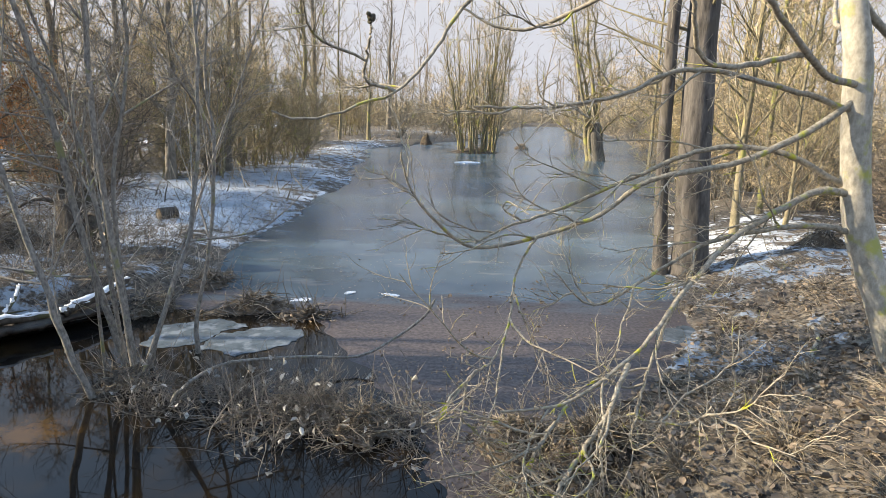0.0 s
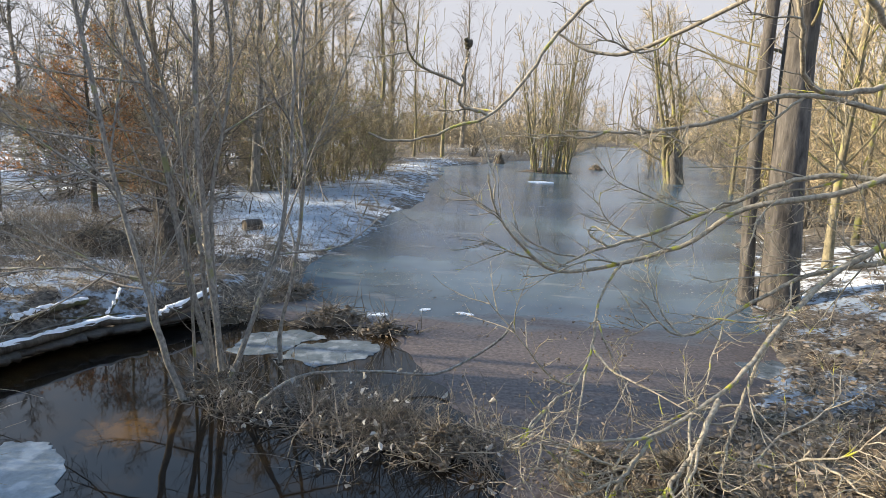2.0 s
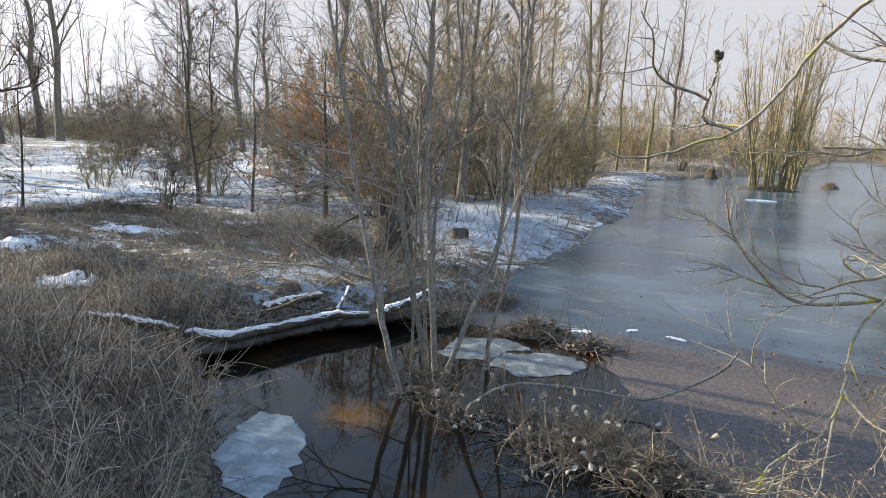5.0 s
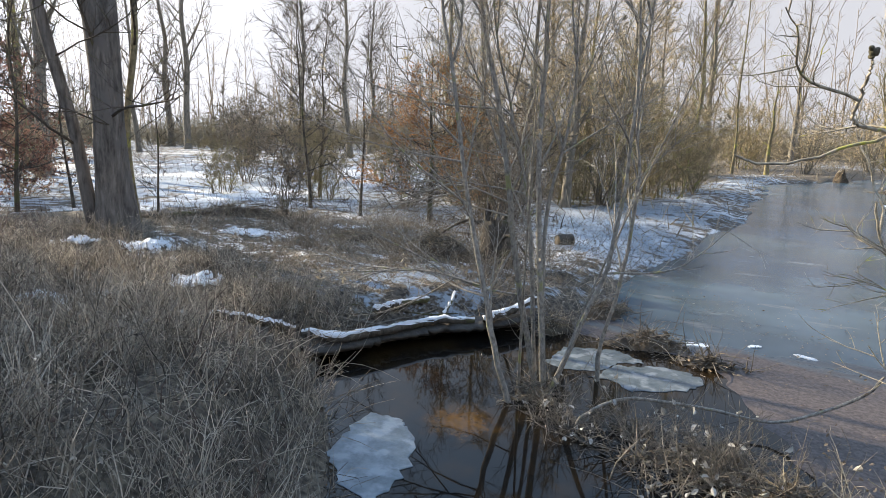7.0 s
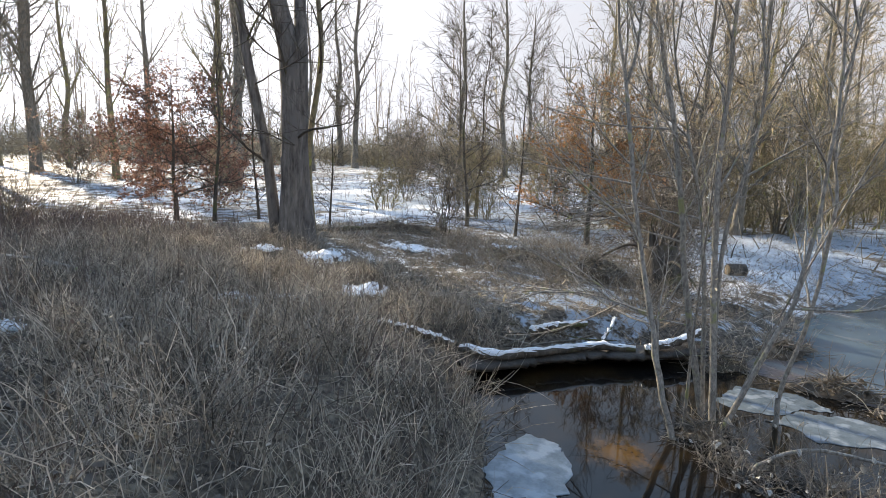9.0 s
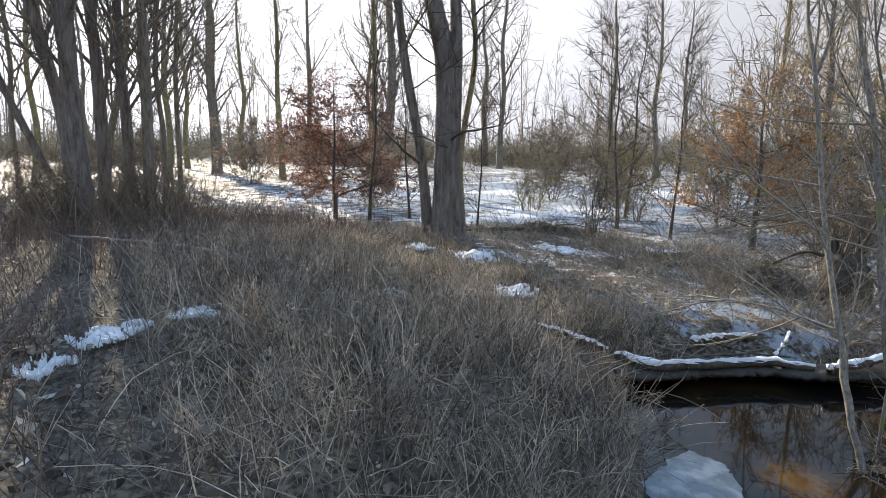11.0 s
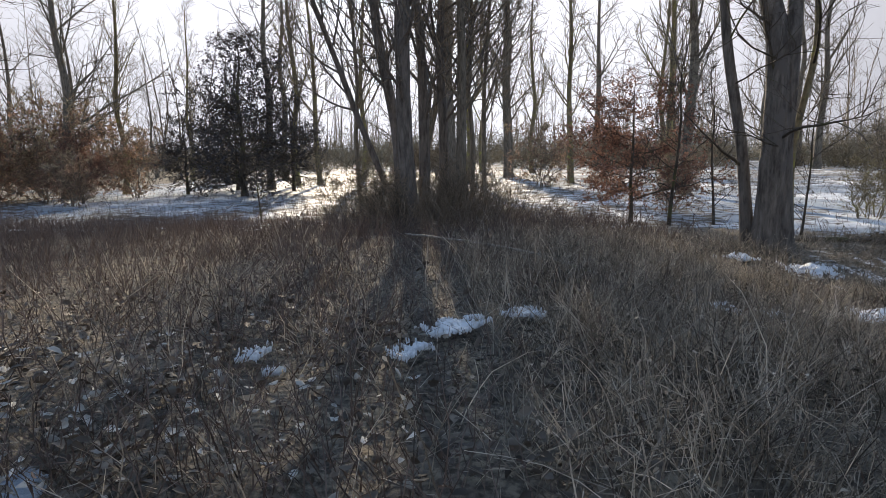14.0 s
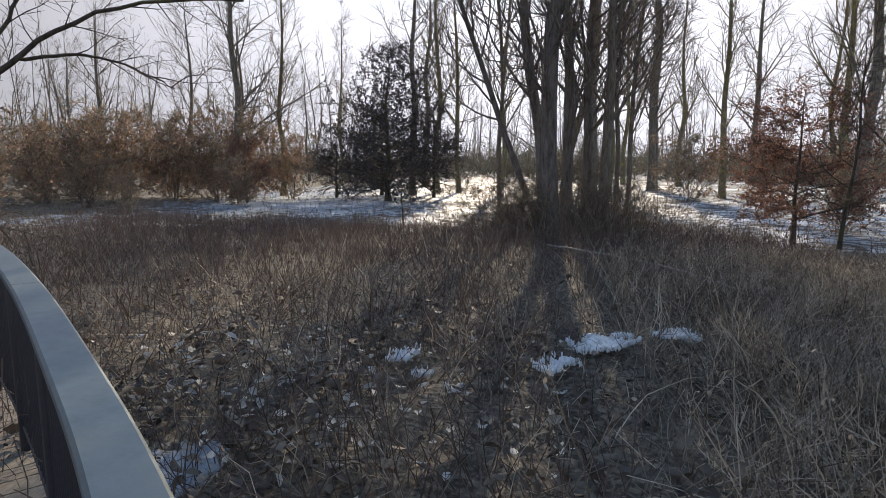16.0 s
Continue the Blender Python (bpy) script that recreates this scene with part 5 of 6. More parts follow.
def stump():
    rng = np.random.default_rng(3)
    root = new("tree_stump")
    line = spline([(-5.55, 9.5, -0.1), (-5.58, 9.52, 0.35), (-5.63, 9.57, 0.75), (-5.7, 9.62, 1.05)], 18)
    m = Mesher()
    m.tubes(line, np.linspace(0.4, 0.25, 18) + 0.16 * np.exp(-np.linspace(0, 9, 18)), 22, 0.16, rng)
    part("trunk", m, BARK_DARK, root)
    for k in range(15):  # torn splinters round the broken top
        a = k * 0.42 + rng.normal() * 0.1
        foot = np.array([-5.7 + 0.19 * math.cos(a), 9.62 + 0.19 * math.sin(a), 0.88])
        tip = foot + (rng.normal() * 0.05, rng.normal() * 0.05, rng.uniform(0.2, 0.62))
        m = Mesher()
        m.tubes(np.linspace(foot, tip, 6), np.linspace(rng.uniform(0.045, 0.075), 0.006, 6), 6, 0.2, rng)
        part("splinter", m, BARK_DARK, root)
    lines = []
    for pts in (([(-5.66, 9.6, 0.9), (-5.35, 9.5, 1.4), (-5.2, 9.55, 1.9)]), ([(-5.7, 9.6, 0.85), (-6.2, 9.5, 1.05), (-6.8, 9.3, 0.7)]), ([(-5.6, 9.5, 0.7), (-5.2, 9.2, 0.9), (-4.8, 9.1, 0.6)])):
        lines.append(spline(pts, 12))
        m = Mesher()
        m.tubes(lines[-1], np.linspace(0.045, 0.012, 12), 8, 0.12, rng)
        part("limb", m, BARK_DARK, root)
    m, L, L2 = twiggy(rng, np.array(lines), 14, 0.9, 0.006, 0.0, (30, 80), 5, 0.1)
    tagged(part("twig_spray", m, TWIG_DARK, root), kind="stuff")
    tagged(root, "broken dark tree stump by the frosty shore", "stump")


stump()


def cut_log(x, y, turn, r, length):
    root = new("cut_log")
    rng = np.random.default_rng(9)
    z = z_at(x, y) + r * 0.8
    a, b = np.array([-length / 2, 0, 0]), np.array([length / 2, 0, 0])
    m = Mesher()
    m.tubes(np.linspace(a, b, 10), np.full(10, r), 16, 0.03, rng)
    bark = part("bark", m, BARK_DARK, root)
    for k, s in ((a, -1), (b, 1)):
        m = Mesher()
        m.tubes(np.array([k * 0.98, k * 1.0, k * 1.004]), np.array([r * 0.9, r * 0.88, 0.004]), 16)
        part("sawn_end", m, CUTWOOD, bark, "pale sawn end")
    root.matrix_basis = pose(x, y, z, 0, 0, turn)
    tagged(root, "short sawn log lying on frosty ground", "log")


cut_log(-5.6, 12.6, 50, 0.13, 0.36)


def mound(x, y, w, d, h, seed, label, sticks=60, straw=160, turn=0.0, leafy=90):
    """A heap of drift: a rough earth core with sticks and dead stalks through it."""
    rng = np.random.default_rng(seed)
    root = new("debris_mound")
    m = Mesher()
    nu, nv = 34, 12
    u = np.linspace(0, 2 * np.pi, nu, endpoint=False)
    v = np.linspace(0, 1, nv)
    U, V = np.meshgrid(u, v)
    px_, py_ = np.cos(U) * (1 - V), np.sin(U) * (1 - V)
    n = 1 + 0.3 * ripple(px_ * 2, py_ * 2, 1.0, seed) + 0.18 * ripple(px_ * 5, py_ * 5, 1.0, seed + 1)
    P = np.stack([px_ * w * n, py_ * d * n, h * (1 - (1 - V) ** 1.6) * n - 0.06], -1)
    i = np.arange(nv - 1)[:, None] * nu
    j = np.arange(nu)[None]
    k = (j + 1) % nu
    m.add(P, np.stack([i + j, i + k, i + nu + k, i + nu + j], -1).reshape(-1, 4))
    part("core", m, EARTH, root)

    def spots(c):
        q = rng.integers(0, nu * nv, c)
        return P.reshape(-1, 3)[q] + (0, 0, 0.02)
    m = Mesher()
    p = spots(sticks)
    way = rng.normal(size=p.shape) * (1, 1, 0.45) + (0, 0, 0.25)
    L = shoots(rng, p - unit(way) * 0.15, way, rng.uniform(0.15, 0.75, sticks), 5, 0.2, -0.03)
    m.tubes(L, taper(sticks, 5, rng.uniform(0.0025, 0.009, sticks), 0.002), 4)
    tagged(part("stick_tangle", m, DRIFT, root), kind="stuff")
    m = Mesher()
    p = spots(straw)
    way = rng.normal(size=p.shape) * (1, 1, 0.6) + (0, 0, 0.5)
    L = shoots(rng, p, way, rng.uniform(0.08, 0.4, straw), 6, 0.25, -0.12)
    m.blades(L, taper(straw, 6, 0.004, 0.002), unit(np.cross(L[:, 5] - L[:, 0], rng.normal(size=(straw, 3)))))
    tagged(part("straw_tangle", m, STRAW, root), kind="stuff")
    m = Mesher()
    p = spots(int(leafy)) + (0, 0, 0.02)
    m.leaves(p, rng.uniform(0.015, 0.05, len(p)), rng, 0.3, 0.45)
    tagged(part("leaf_scatter", m, LITTER, root), kind="stuff")
    root.matrix_basis = pose(x, y, max(0.0, z_at(x, y) - 0.08) if h < 0.6 or y < 30 else 0.0, 0, 0, turn)
    return tagged(root, label, "debris", group="debris mounds")


mound(-1.6, 4.75, 0.36, 0.22, 0.05, 1, "tangled heap of twigs and dead grass in water", 150, 40, 20, 120)
mound(-1.05, 4.95, 0.4, 0.24, 0.1, 2, "tangled heap of twigs and dead leaves in water", 170, 60, -20, 260)
mound(-0.55, 4.6, 0.34, 0.24, 0.17, 3, "heap of matted dead leaves at the ice edge", 90, 150, 40, 300)
mound(-1.6, 7.35, 0.5, 0.2, 0.1, 4, "low dark heap of drift on the ice", 110, 50, 5)
mound(-2.4, 7.6, 0.6, 0.3, 0.17, 5, "low dark heap of drift on the ice", 160, 70, 20)
mound(0.66, 4.35, 0.35, 0.28, 0.28, 6, "dark tussock at the water's edge", 40, 340, 0)
mound(1.15, 4.0, 0.5, 0.4, 0.32, 7, "tussock of bent dead grass on the bank", 40, 480, 30)
mound(-2.9, 5.4, 0.34, 0.34, 0.1, 8, "mat of roots and grass round the saplings", 90, 50, 0)
mound(-12.6, 9.2, 1.3, 0.6, 0.3, 19, "brush heap at the meadow's edge", 160, 260, 60)
mound(-8.9, 9.8, 1.1, 0.6, 0.3, 20, "brush heap under the bare shrubs", 180, 260, 30)
mound(-6.6, 9.0, 0.9, 0.6, 0.5, 9, "brush heap beside the broken stump", 200, 420, 15)
mound(-3.3, 8.6, 0.7, 0.35, 0.16, 10, "low dark heap of drift on the ice", 130, 90, 60)
mound(6.3, 10.0, 0.6, 0.4, 0.3, 11, "low brush heap under the bank trees", 120, 200, 0)

mound(1.9, 39.4, 1.9, 0.9, 0.3, 13, "islet of earth and dead grass under the willow", 120, 500, 0)
mound(5.6, 44.5, 0.5, 0.4, 0.35, 14, "small tussock frozen into the pond", 30, 160, 0)
mound(-1.2, 47.0, 0.4, 0.3, 0.8, 15, "small tussock frozen into the pond", 30, 160, 0)
mound(-3.65, 7.5, 0.3, 0.4, 0.18, 18, "roots and drift hanging from the undercut bank", 110, 180, 0)


def drift_belt():
    """Loose twigs and pale leaves caught between the saplings and the ice."""
    rng = np.random.default_rng(61)
    n = 950
    cu, cv = rng.random(17), rng.normal(size=17) * 0.2
    k = rng.integers(0, 17, n)
    u = cu[k] + rng.normal(size=n) * 0.035
    x, y = -2.9 + 2.7 * u + rng.normal(size=n) * 0.06, 5.25 - 0.75 * u + cv[k] + rng.normal(size=n) * 0.09
    p = np.stack([x, y, np.full(n, -0.02)], 1)
    way = rng.normal(size=(n, 3)) * (1, 1, 0.7) + (0, 0, 0.55)
    L = shoots(rng, p, way, rng.uniform(0.1, 0.8, n), 5, 0.24, -0.03)
    m = Mesher()
    m.tubes(L, taper(n, 5, rng.uniform(0.0015, 0.006, n), 0.0014), 4)
    p, w, par, s = sprout(rng, L, 3, 0.3, 1, 30, 70)
    m.tubes(shoots(rng, p, w, rng.uniform(0.04, 0.18, len(p)), 3, 0.2, 0), taper(len(p), 3, 0.0018, 0.001), 3)
    tagged(part("drift_twigs", m, DRIFT), "tangle of drifted twigs and dead stems in water", "debris", kind="stuff")
    m = Mesher()
    k = rng.integers(0, n, 330)
    m.leaves(L[k, rng.integers(1, 5, 330)], rng.uniform(0.01, 0.045, 330), rng, 0, 0.5)
    tagged(part("drift_leaves", m, LITTER_PALE), "pale withered leaves caught on drifted twigs", "leaves", kind="stuff")


drift_belt()


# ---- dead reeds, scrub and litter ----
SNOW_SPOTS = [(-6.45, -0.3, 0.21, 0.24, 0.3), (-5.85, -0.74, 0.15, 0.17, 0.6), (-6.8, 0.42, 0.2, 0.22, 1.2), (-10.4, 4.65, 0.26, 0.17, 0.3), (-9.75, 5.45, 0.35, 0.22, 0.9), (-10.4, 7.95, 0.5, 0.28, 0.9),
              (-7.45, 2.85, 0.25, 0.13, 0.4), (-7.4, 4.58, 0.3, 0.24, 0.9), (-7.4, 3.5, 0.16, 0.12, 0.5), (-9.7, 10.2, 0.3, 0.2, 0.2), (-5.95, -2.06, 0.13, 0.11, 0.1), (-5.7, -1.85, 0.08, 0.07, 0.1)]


def snow_patch(x, y, w, d, turn, seed):
    """A torn crust of snow that lies on bent reeds."""
    rng = np.random.default_rng(seed)
    n = 44
    g = np.linspace(-1.35, 1.35, n + 1)
    U, V = np.meshgrid(g, g)
    U, V = U + rng.normal(size=U.shape) * 0.012, V + rng.normal(size=U.shape) * 0.012
    c, s = math.cos(turn), math.sin(turn)
    X, Y = x + U * w * c - V * d * s, y + U * w * s + V * d * c
    far = np.hypot(U, V) + 0.6 * ripple(U, V, 2.3, seed) + 0.75 * ripple(U, V, 5.7, seed + 1) + 0.95 * ripple(U, V, 13, seed + 2)
    inside = (far[:-1, :-1] + far[1:, 1:]) / 2 < 0.62
    # raised, more where y < 1, to show above the reeds from the camera
    Z = z_at(x, y) + (0.14 if y < 1 else 0.07) + 0.06 * ripple(X, Y, 3.2, seed) + 0.03 * ripple(X, Y, 9, seed) + 0.008 * rng.normal(size=X.shape)
    Z = np.maximum(Z, height(X, Y) + 0.05)
    top = np.stack([X, Y, Z], -1).reshape(-1, 3)
    low = top - (0, 0, 0.035)
    i = (np.arange(n)[:, None] * (n + 1) + np.arange(n)[None])
    k = (n + 1) ** 2
    quads = [np.stack([i, i + 1, i + n + 2, i + n + 1], -1)[inside]]
    pad = np.pad(inside, 1)
    for away, a, b in ((pad[:-2, 1:-1], 0, 1), (pad[1:-1, 2:], 1, n + 2), (pad[2:, 1:-1], n + 2, n + 1), (pad[1:-1, :-2], n + 1, 0)):
        e = i[inside & ~away]
        quads.append(np.stack([e + b, e + a, e + a + k, e + b + k], -1))
    m = Mesher()
    m.add(np.vstack([top, low]), np.concatenate(quads))
    tagged(part("snow_patch", m, SNOW), "small torn patch of old snow on dead reeds", "snow", "snow patches")


for k, spot in enumerate(SNOW_SPOTS):
    snow_patch(*spot, 50 + k)


def scatter(rng, n, x0, x1, y0, y1, shore=0.0, dense=None):
    """n places on land in a rectangle, thinned by dense(x, y) in 0..1, and clear of the snow patches, the snowy logs
    and their camera side.
    """
    X, Y = np.zeros(0), np.zeros(0)
    while len(X) < n:
        x, y = rng.uniform(x0, x1, 2 * n), rng.uniform(y0, y1, 2 * n)
        ok = off_shore(x, y) > shore
        if dense:
            ok &= rng.random(2 * n) < dense(x, y)
        for a, b, w, d, _ in SNOW_SPOTS:
            ok &= np.hypot((x - a - 0.12) / (w + 0.18), (y - b) / (d + 0.1)) > 0.7
        for pts, *_ in SNOWY:
            for (ax, ay, _), (bx, by, _) in zip(pts, pts[1:]):
                u = np.clip(((x - ax) * (bx - ax) + (y - ay) * (by - ay)) / ((bx - ax) ** 2 + (by - ay) ** 2), 0, 1)
                ok &= np.hypot(x - 0.1 - ax - u * (bx - ax), y + 0.12 - ay - u * (by - ay)) > 0.26
        X, Y = np.append(X, x[ok]), np.append(Y, y[ok])
    return X[:n], Y[:n]


def low_growth(x, y):
    """Plants stay short round the old tree and on the trodden ground behind the logs."""
    return 1 - 0.6 * np.exp(-((x + 10.3) ** 2 + (y - 5.0) ** 2) / 7) - 0.5 * np.exp(-((x + 6.6) ** 2 + (y - 6.5) ** 2) / 4)


def stalks(name, label, mat, seed, n, box, tall, width, lean, droop, shore=0.0, dense=None, wander=0.1, seg=6, category="reeds", nod=None, flat=True, clumps=0.0):
    rng = np.random.default_rng(seed)
    thin = (lambda x, y: (dense(x, y) if dense else 1.0) * np.clip(1 - clumps + clumps * (0.5 + 1.3 * ripple(x, y, 1.7, seed) + 0.5 * ripple(x, y, 4.1, seed)), 0, 1))
    x, y = scatter(rng, n, *box, shore, thin)
    p = np.stack([x, y, height(x, y) - 0.02], 1)
    tuft = np.stack([ripple(x, y, 1.6, seed), ripple(x, y, 1.6, seed + 9), 0 * x], 1) * lean * 0.5
    way = rng.normal(size=p.shape) * (lean, lean, 0.1) + tuft + (0, 0, 1)
    ln = rng.uniform(*tall, n) * (1 + 0.25 * ripple(x, y, 0.8, seed + 4))
    ln = ln * low_growth(x, y)
    for a, b, w, d, _ in SNOW_SPOTS:  # reeds shortened between each patch and the camera, to keep it in view
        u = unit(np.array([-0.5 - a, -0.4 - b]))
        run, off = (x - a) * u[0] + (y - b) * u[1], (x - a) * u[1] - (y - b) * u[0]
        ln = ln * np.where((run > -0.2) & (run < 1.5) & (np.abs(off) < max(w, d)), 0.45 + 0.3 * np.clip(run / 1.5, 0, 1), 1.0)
    L = shoots(rng, p, way, ln, seg, wander, droop)
    m = Mesher()
    if flat:
        m.blades(L, taper(n, seg, 1.25 * width * rng.uniform(0.6, 1.3, n), width * 0.5), unit(np.cross(L[:, -1] - L[:, 0], rng.normal(size=(n, 3)))))
    else:
        m.tubes(L, taper(n, seg, width * rng.uniform(0.6, 1.3, n), width * 0.45), 3)
    if nod:
        k = rng.random(n) < nod
        at = np.repeat(L[k, -1], 4, 0) + rng.normal(size=(k.sum() * 4, 3)) * 0.025
        m.leaves(at, rng.uniform(0.008, 0.02, len(at)), rng, 0, 0.3, 0.5)
    return tagged(part(name, m, mat), label, category, kind="stuff")


def near_bank(x, y):
    return np.clip(0.08 + (y + 0.3) / 3, 0.05, 1) * np.clip(1.25 - np.hypot(x + 5.5, y - 1.5) / 8, 0.1, 1) * (1 - 0.8 * np.exp(-((x + 5) ** 2 + (y + 4) ** 2) / 3.0))


def far_bank(x, y):
    return np.clip(np.maximum(0.25 + 0.09 * (-x - 4), 0.3 - 0.35 * (y - 0.5)), 0.1, 1) * np.clip((8 - y) / 3, 0.05, 1)


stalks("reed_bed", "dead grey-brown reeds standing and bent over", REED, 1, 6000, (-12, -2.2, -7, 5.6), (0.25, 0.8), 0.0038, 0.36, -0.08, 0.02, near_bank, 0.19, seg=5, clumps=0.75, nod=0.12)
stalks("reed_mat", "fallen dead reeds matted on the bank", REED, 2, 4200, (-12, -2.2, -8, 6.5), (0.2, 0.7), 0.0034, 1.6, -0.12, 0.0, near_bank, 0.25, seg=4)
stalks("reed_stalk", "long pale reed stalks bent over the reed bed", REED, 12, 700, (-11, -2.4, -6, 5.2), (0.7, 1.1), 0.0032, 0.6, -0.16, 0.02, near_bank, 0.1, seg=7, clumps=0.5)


def weeds(name, label, mat, seed, n, box, tall, dense, twigs=6):
    """Dead weeds: a thin stem with short side twigs towards its top."""
    rng = np.random.default_rng(seed)
    x, y = scatter(rng, n, *box, 0.03, lambda a, b: dense(a, b) * np.clip(0.55 + 0.9 * ripple(a, b, 1.3, seed), 0.05, 1))
    p = np.stack([x, y, height(x, y) - 0.02], 1)
    way = rng.normal(size=p.shape) * (0.32, 0.32, 0.1) + (0, 0, 1)
    ln = rng.uniform(*tall, n) * low_growth(x, y)
    # weeds shortened towards the camera's standing point, so that the patches show
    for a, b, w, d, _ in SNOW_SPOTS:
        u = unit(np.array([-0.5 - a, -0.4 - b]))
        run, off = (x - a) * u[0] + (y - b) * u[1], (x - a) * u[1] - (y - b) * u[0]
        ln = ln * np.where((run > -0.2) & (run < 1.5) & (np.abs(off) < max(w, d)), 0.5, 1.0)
    L = shoots(rng, p, way, ln, 4, 0.22, -0.02)
    m = Mesher()
    m.blades(L, taper(n, 4, 0.0046, 0.002), unit(np.cross(L[:, -1] - L[:, 0], rng.normal(size=(n, 3)))))
    q, w, par, s = sprout(rng, L, twigs, 0.3, 1.0, 25, 70)
    T = shoots(rng, q, w, ln[par] * rng.uniform(0.1, 0.32, len(par)), 2, 0.1, 0.05)
    m.blades(T, taper(len(T), 2, 0.0022, 0.0014), unit(np.cross(T[:, -1] - T[:, 0], rng.normal(size=(len(T), 3)))))
    k = rng.integers(0, len(T), n // 2)
    m.leaves(T[k, 1], rng.uniform(0.006, 0.022, len(k)), rng, 0, 0.5, 0.6)
    return tagged(part(name, m, mat), label, "weeds", kind="stuff")


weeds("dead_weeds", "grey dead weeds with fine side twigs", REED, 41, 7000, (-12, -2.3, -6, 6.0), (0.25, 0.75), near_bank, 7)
weeds("dead_weeds", "dark-brown dead weeds with fine side twigs", SCRUB, 42, 5500, (-20, -3, -13, 5), (0.3, 0.75), lambda x, y: far_bank(x, y))
stalks("scrub", "thin dark-brown dead stems of scrub", SCRUB, 3, 23000, (-23, -3, -15, 5.2), (0.25, 0.7), 0.004, 0.42, -0.02, 0.1, far_bank, 0.2, seg=4, nod=0.14, category="scrub", clumps=0.5)
def bramble(a, b, ra, rb):
    return lambda x, y: np.exp(-(((x - a) / ra) ** 2 + ((y - b) / rb) ** 2) * 1.5)


stalks("bramble", "dark tangled bramble round the slender trees", TWIG, 13, 3600, (-22, -14, -5, 5), (0.6, 1.7), 0.006, 0.5, -0.05, 0.0, bramble(-17.6, 0.4, 2.0, 2.2), 0.25, seg=5, category="bramble", nod=0.3)
stalks("low_brush", "low dark brush behind the snowy logs", TWIG, 15, 4500, (-13, -4, 5, 13), (0.25, 0.75), 0.0042, 0.9, -0.05, 0.05, lambda x, y: np.exp(-((x + 7.5) ** 2 + (y - 8.0) ** 2) / 14), 0.25, seg=5, category="brush", nod=0.2, clumps=0.8)
stalks("bank_grass", "matted straw-coloured dead grass on the bank", STRAW, 4, 19000, (0.4, 9, 0.5, 12), (0.06, 0.26), 0.0026, 1.9, -0.16, 0.0, lambda x, y: np.clip(1.3 - np.hypot(x - 2.5, y - 4.5) / 5, 0.08, 1), seg=4, category="grass", clumps=0.85)
stalks("shore_grass", "dead grass and stems along the frosty shore", REED, 5, 15000, (-14, -3.4, 4.5, 26), (0.12, 0.5), 0.0035, 0.9, -0.1, 0.0, lambda x, y: np.clip(0.1 + 0.9 * np.exp(-((x + 8.5) ** 2 + (y - 8.5) ** 2) / 22), 0, 1), seg=4, category="grass", clumps=0.6)
stalks("meadow_grass", "sparse dead stems on the frozen meadow", SCRUB, 6, 9000, (-50, -12, -30, 30), (0.15, 0.45), 0.007, 0.5, -0.04, 0.0, None, 0.1, 3, category="grass", clumps=0.9)
stalks("far_grass", "pale dead reeds on the pond's far banks", STRAW, 7, 12000, (-16, 34, 14, 110), (0.25, 0.8), 0.014, 0.6, -0.08, 0.3, lambda x, y: np.where(x < 0, 0.35, 1.0), 0.1, 3)


def litter(name, label, mat, seed, n, box, size, dense=None, shore=0.02, lift=0.02, on_ice=False):
    rng = np.random.default_rng(seed)
    if on_ice:
        x, y = rng.uniform(box[0], box[1], n * 4), rng.uniform(box[2], box[3], n * 4)
        ok = (off_shore(x, y) < -0.1) & (y > 4.3 + np.clip(-x - 0.1, 0, 9) * 2.35)
        x, y = x[ok][:n], y[ok][:n]
        z = 0 * x + 0.022
    else:
        x, y = scatter(rng, n, *box, shore, dense)
        z = height(x, y) + rng.uniform(0, lift, n)
    m = Mesher()
    m.leaves(np.stack([x, y, z], 1), rng.uniform(*size, len(x)), rng, 0.75 if not on_ice else 0.95, 0.3)
    return tagged(part(name, m, mat), label, "leaves", kind="stuff")


litter("bank_litter", "brown fallen leaves on the grassy bank", LITTER, 1, 11000, (0.5, 8, 0.5, 11), (0.015, 0.05), lambda x, y: np.clip(1.3 - np.hypot(x - 3, y - 4) / 5, 0.05, 1), lift=0.09)
litter("reed_litter", "grey-brown fallen leaves among dead reeds", LITTER_DULL, 2, 2800, (-11, -3, -7, 4), (0.02, 0.062), lambda x, y: np.clip(1.2 - np.hypot(x + 5, y + 3) / 4.5, 0.12, 1) * np.clip(0.45 + 1.3 * ripple(x, y, 1.4, 5), 0.03, 1), lift=0.25)
litter("frosted_litter", "pale frosted leaves under the railing", LITTER_PALE, 3, 420, (-8, -3, -6, -0.5), (0.02, 0.065), lambda x, y: np.clip(1.2 - np.hypot(x + 4.6, y + 3) / 2.6, 0.02, 1), lift=0.2)
litter("ice_litter", "specks of leaf and bark frozen into the ice", LITTER, 4, 900, (-3, 4, 4, 11), (0.006, 0.022), on_ice=True)
litter("shore_litter", "brown fallen leaves along the shore", LITTER, 5, 1600, (-12, -3.5, 5, 16), (0.015, 0.04), lift=0.08)


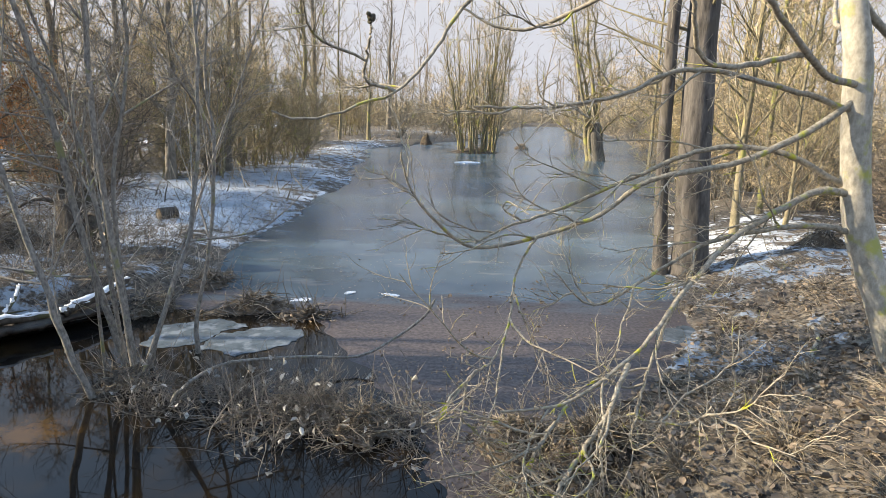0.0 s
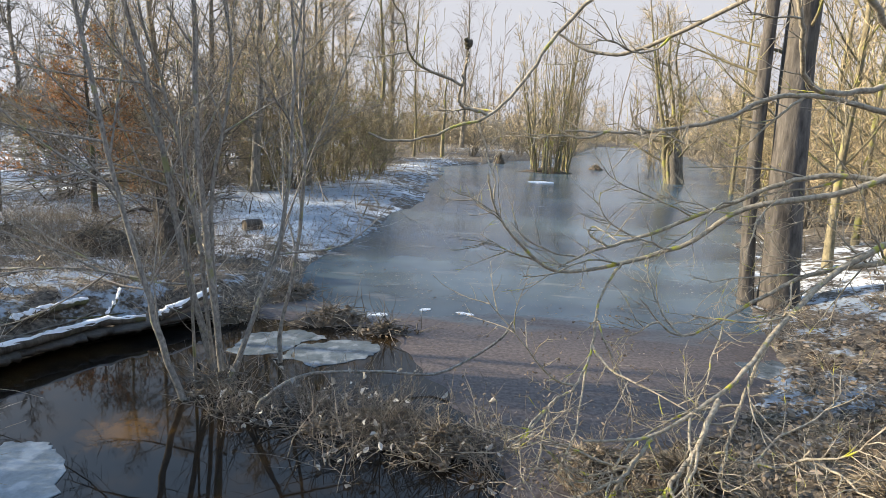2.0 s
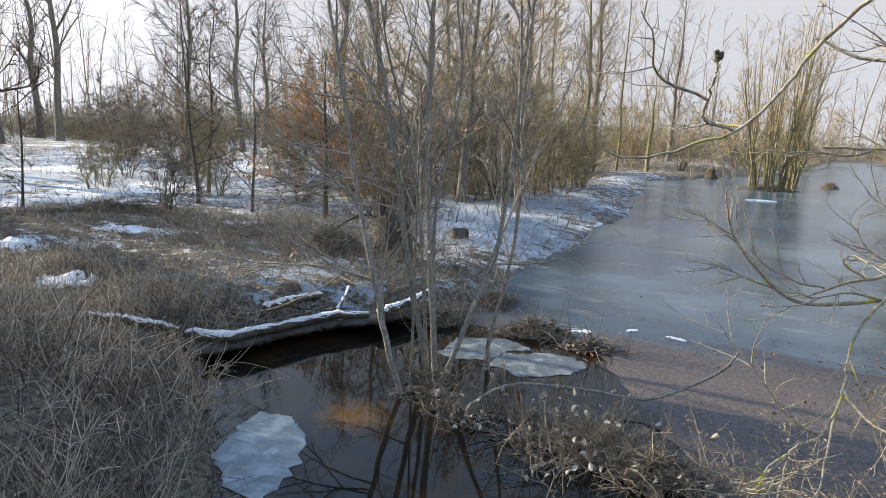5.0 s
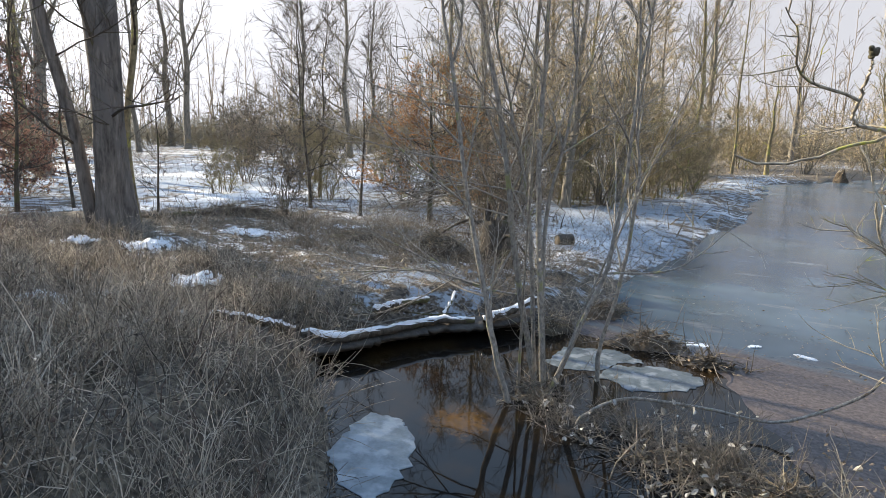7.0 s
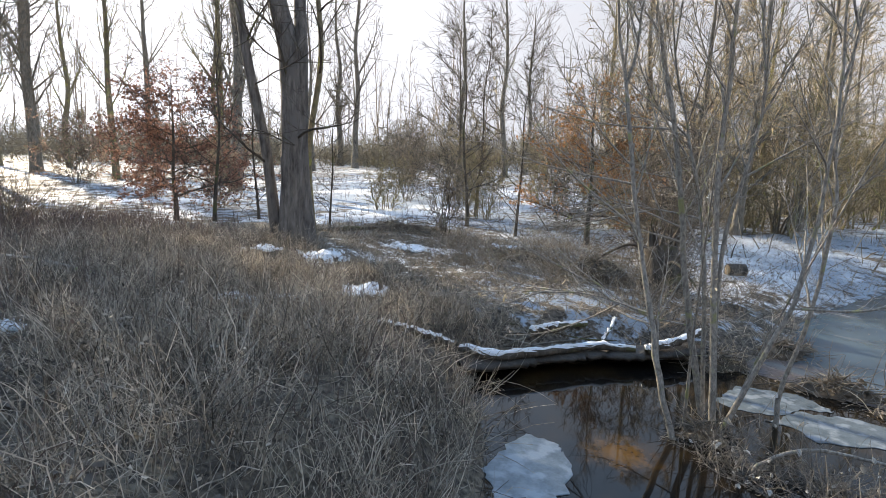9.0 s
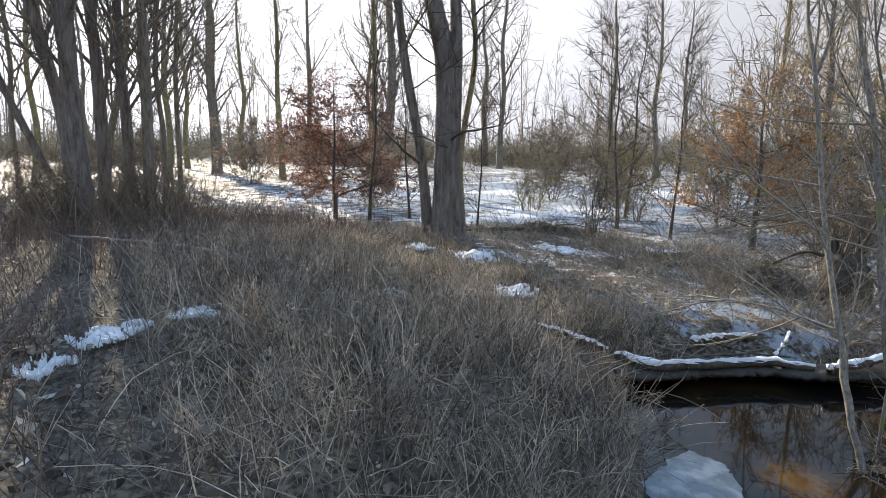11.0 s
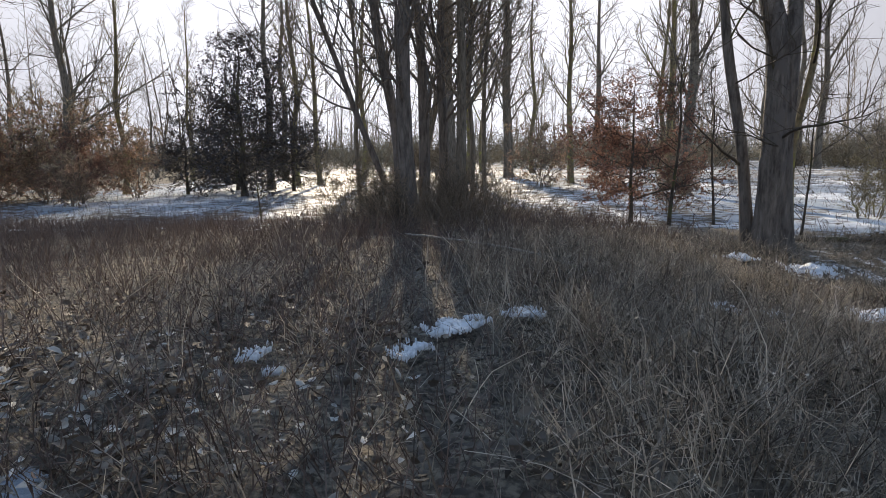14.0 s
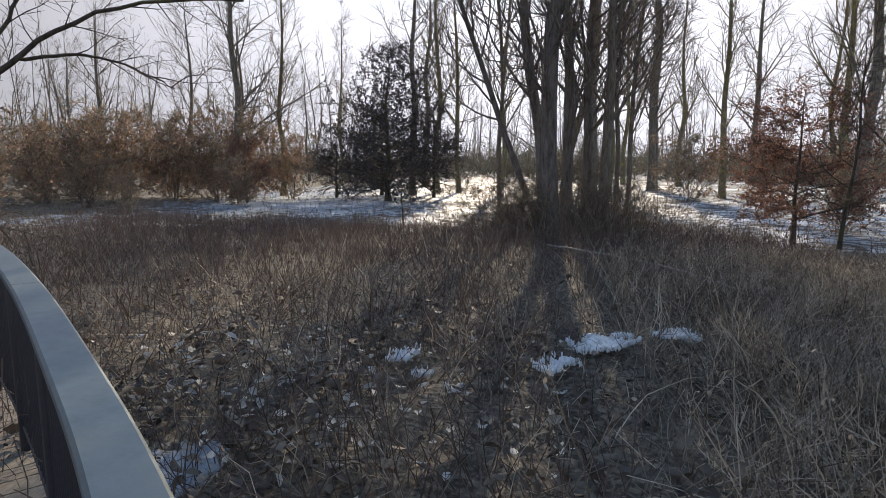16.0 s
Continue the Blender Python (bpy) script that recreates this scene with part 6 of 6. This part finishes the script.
def tussock(seed, n, reach, label):
    """A clump of arching dead grass round one root."""
    rng = np.random.default_rng(seed)
    root = new("grass_tussock")
    a = rng.uniform(0, 6.28, n)
    r = 0.09 * np.sqrt(rng.random(n))
    p = np.stack([r * np.cos(a), r * np.sin(a), np.full(n, -0.04)], 1)
    way = np.stack([np.cos(a + rng.normal(size=n)) * 0.9, np.sin(a + rng.normal(size=n)) * 0.9, rng.uniform(0.4, 1.6, n)], 1)
    L = shoots(rng, p, way, reach * rng.uniform(0.4, 1.1, n), 6, 0.12, -0.26)
    m = Mesher()
    m.blades(L, taper(n, 6, 0.0034, 0.0012), unit(np.cross(L[:, -1] - L[:, 0], rng.normal(size=(n, 3)))))
    tagged(part("blade_tuft", m, STRAW, root), kind="stuff")
    m = Mesher()
    at = L[rng.integers(0, n, 40), rng.integers(2, 6, 40)]
    m.leaves(at, rng.uniform(0.015, 0.04, 40), rng, 0.2, 0.5)
    tagged(part("leaf_scatter", m, LITTER, root), kind="stuff")
    return tagged(root, label, "grass", group="grass tussocks")


first = put(tussock(1, 260, 0.42, "tussock of arching straw-coloured dead grass"), 2.2, 3.5)
more(first, ((2.9, 3.1, 1.1), (1.6, 3.6, 0.8), (3.4, 4.2, 0.9), (2.5, 4.4, 0.8), (3.0, 6.2, 0.7), (4.6, 5.4, 1.0), (3.7, 3.3, 1.2)), 31)
second = put(tussock(2, 200, 0.34, "low tussock of bent dead grass on the bank"), 1.3, 3.3)
more(second, ((2.0, 4.0, 1.0), (2.7, 5.2, 0.9), (3.3, 5.0, 1.0), (3.9, 4.4, 1.1), (2.5, 2.9, 1.1), (4.9, 7.6, 1.0), (5.2, 9.0, 1.1), (3.6, 7.2, 0.8), (2.3, 5.6, 0.7)), 32)


# ---- the footbridge ----
def footbridge():
    deck_z, rail_z = 1.05, 2.1
    edge = spline([(-6.6, -7.6, 0), (-5.3, -5.65, 0), (-4.3, -4.33, 0), (-3.27, -3.16, 0), (-2.25, -2.1, 0), (-1.69, -1.55, 0), (-1.0, -0.93, 0), (-0.1, -0.28, 0), (1.0, 0.32, 0), (2.4, 0.85, 0), (4.2, 1.2, 0)], 200)
    t = unit(np.gradient(edge, axis=0))
    inw = np.stack([t[:, 1], -t[:, 0], 0 * t[:, 0]], 1)
    run = np.concatenate([[0], np.cumsum(np.linalg.norm(np.diff(edge, axis=0), axis=1))])

    def along(s, off, z):
        return np.array([np.interp(s, run, edge[:, 0] + inw[:, 0] * off), np.interp(s, run, edge[:, 1] + inw[:, 1] * off), z])
    rail = new("railing")
    joint = run[np.argmin(np.hypot(edge[:, 0] + 3.27, edge[:, 1] + 3.16))]
    cuts = [0.0, joint - 4.5, joint - 0.009, joint + 4.2, run[-1]]
    w, h, b = 0.062, 0.022, 0.009
    prof = [(-w, -h + b), (-w, h - b), (-w + b, h), (w - b, h), (w, h - b), (w, -h + b), (w - b, -h), (-w + b, -h)]
    for s0, s1 in zip(cuts, cuts[1:]):
        if s1 - s0 < 0.2:
            continue
        ss = np.linspace(s0 + 0.003, s1 - 0.001, 60)
        v = np.array([[along(s, 0.062 + o, rail_z - h + z) for o, z in prof] for s in ss])
        m = Mesher()
        i, j = np.arange(59)[:, None] * 8, np.arange(8)[None]
        m.add(v, np.stack([i + j, i + (j + 1) % 8, i + 8 + (j + 1) % 8, i + 8 + j], -1).reshape(-1, 4))
        m.add(v[[0, -1]].reshape(-1, 3), [[0, 1, 2, 3], [0, 3, 4, 7], [4, 5, 6, 7], [8, 9, 10, 11], [8, 11, 12, 15], [12, 13, 14, 15]])
        part("handrail", m, HANDRAIL, rail, "flat pale grey metal handrail", smooth=False)
    m = Mesher()
    m.tubes(np.array([[0, 0, 0], [0, 0, 0.01], [0, 0, 0.86], [0, 0, 0.87]]), np.array([0.008, 0.009, 0.009, 0.008]), 6)
    bar = m.mesh("baluster", STEEL)
    m = Mesher()
    m.tubes(np.array([[0, 0, 0], [0, 0, 0.01], [0, 0, 1.0], [0, 0, 1.01]]), np.array([0.028, 0.03, 0.03, 0.028]), 8)
    post = m.mesh("post", STEEL)
    s = 0.06
    k = 0
    while s < run[-1]:
        ob = new("post" if k % 16 == 0 else "baluster", post if k % 16 == 0 else bar)
        ob.parent = rail
        ob.location = along(s, 0.062, deck_z if k % 16 == 0 else deck_z + 0.14)
        s += 0.075
        k += 1
    for z in (deck_z + 0.14, rail_z - 0.06):
        m = Mesher()
        line = np.array([along(q, 0.062, z) for q in np.linspace(0, run[-1], 160)])
        m.tubes(line, np.full(160, 0.014), 6)
        part("bottom_rail" if z < 1.5 else "top_rail", m, STEEL, rail)
    tagged(rail, "curved dark steel railing with pale flat handrail", "railing")
    deck = tagged(new("bridge_deck"), "timber plank deck of a footbridge", "deck", kind="structure")
    m = Mesher()
    ss = np.linspace(0, run[-1], 80)
    for o0, o1, z0, z1 in ((0.0, 0.12, deck_z - 0.35, deck_z - 0.06), (2.0, 2.12, deck_z - 0.35, deck_z - 0.06)):
        v = np.array([[along(q, o0, z0), along(q, o0, z1), along(q, o1, z1), along(q, o1, z0)] for q in ss])
        i, j = np.arange(79)[:, None] * 4, np.arange(4)[None]
        m.add(v, np.stack([i + j, i + (j + 1) % 4, i + 4 + (j + 1) % 4, i + 4 + j], -1).reshape(-1, 4))
    part("girder", m, STEEL, deck)
    s = 0.0
    while s < run[-1] - 0.15:
        a, b2, c, d = along(s, -0.02, 0), along(s + 0.135, -0.02, 0), along(s + 0.135, 2.15, 0), along(s, 2.15, 0)
        v = np.array([a, b2, c, d])
        top, low = v + (0, 0, deck_z), v + (0, 0, deck_z - 0.05)
        m = Mesher()
        m.add(np.vstack([low, top]), [[0, 3, 2, 1], [4, 5, 6, 7], [0, 1, 5, 4], [1, 2, 6, 5], [2, 3, 7, 6], [3, 0, 4, 7]])
        part("plank", m, PLANK, deck, smooth=False)
        s += 0.145


footbridge()
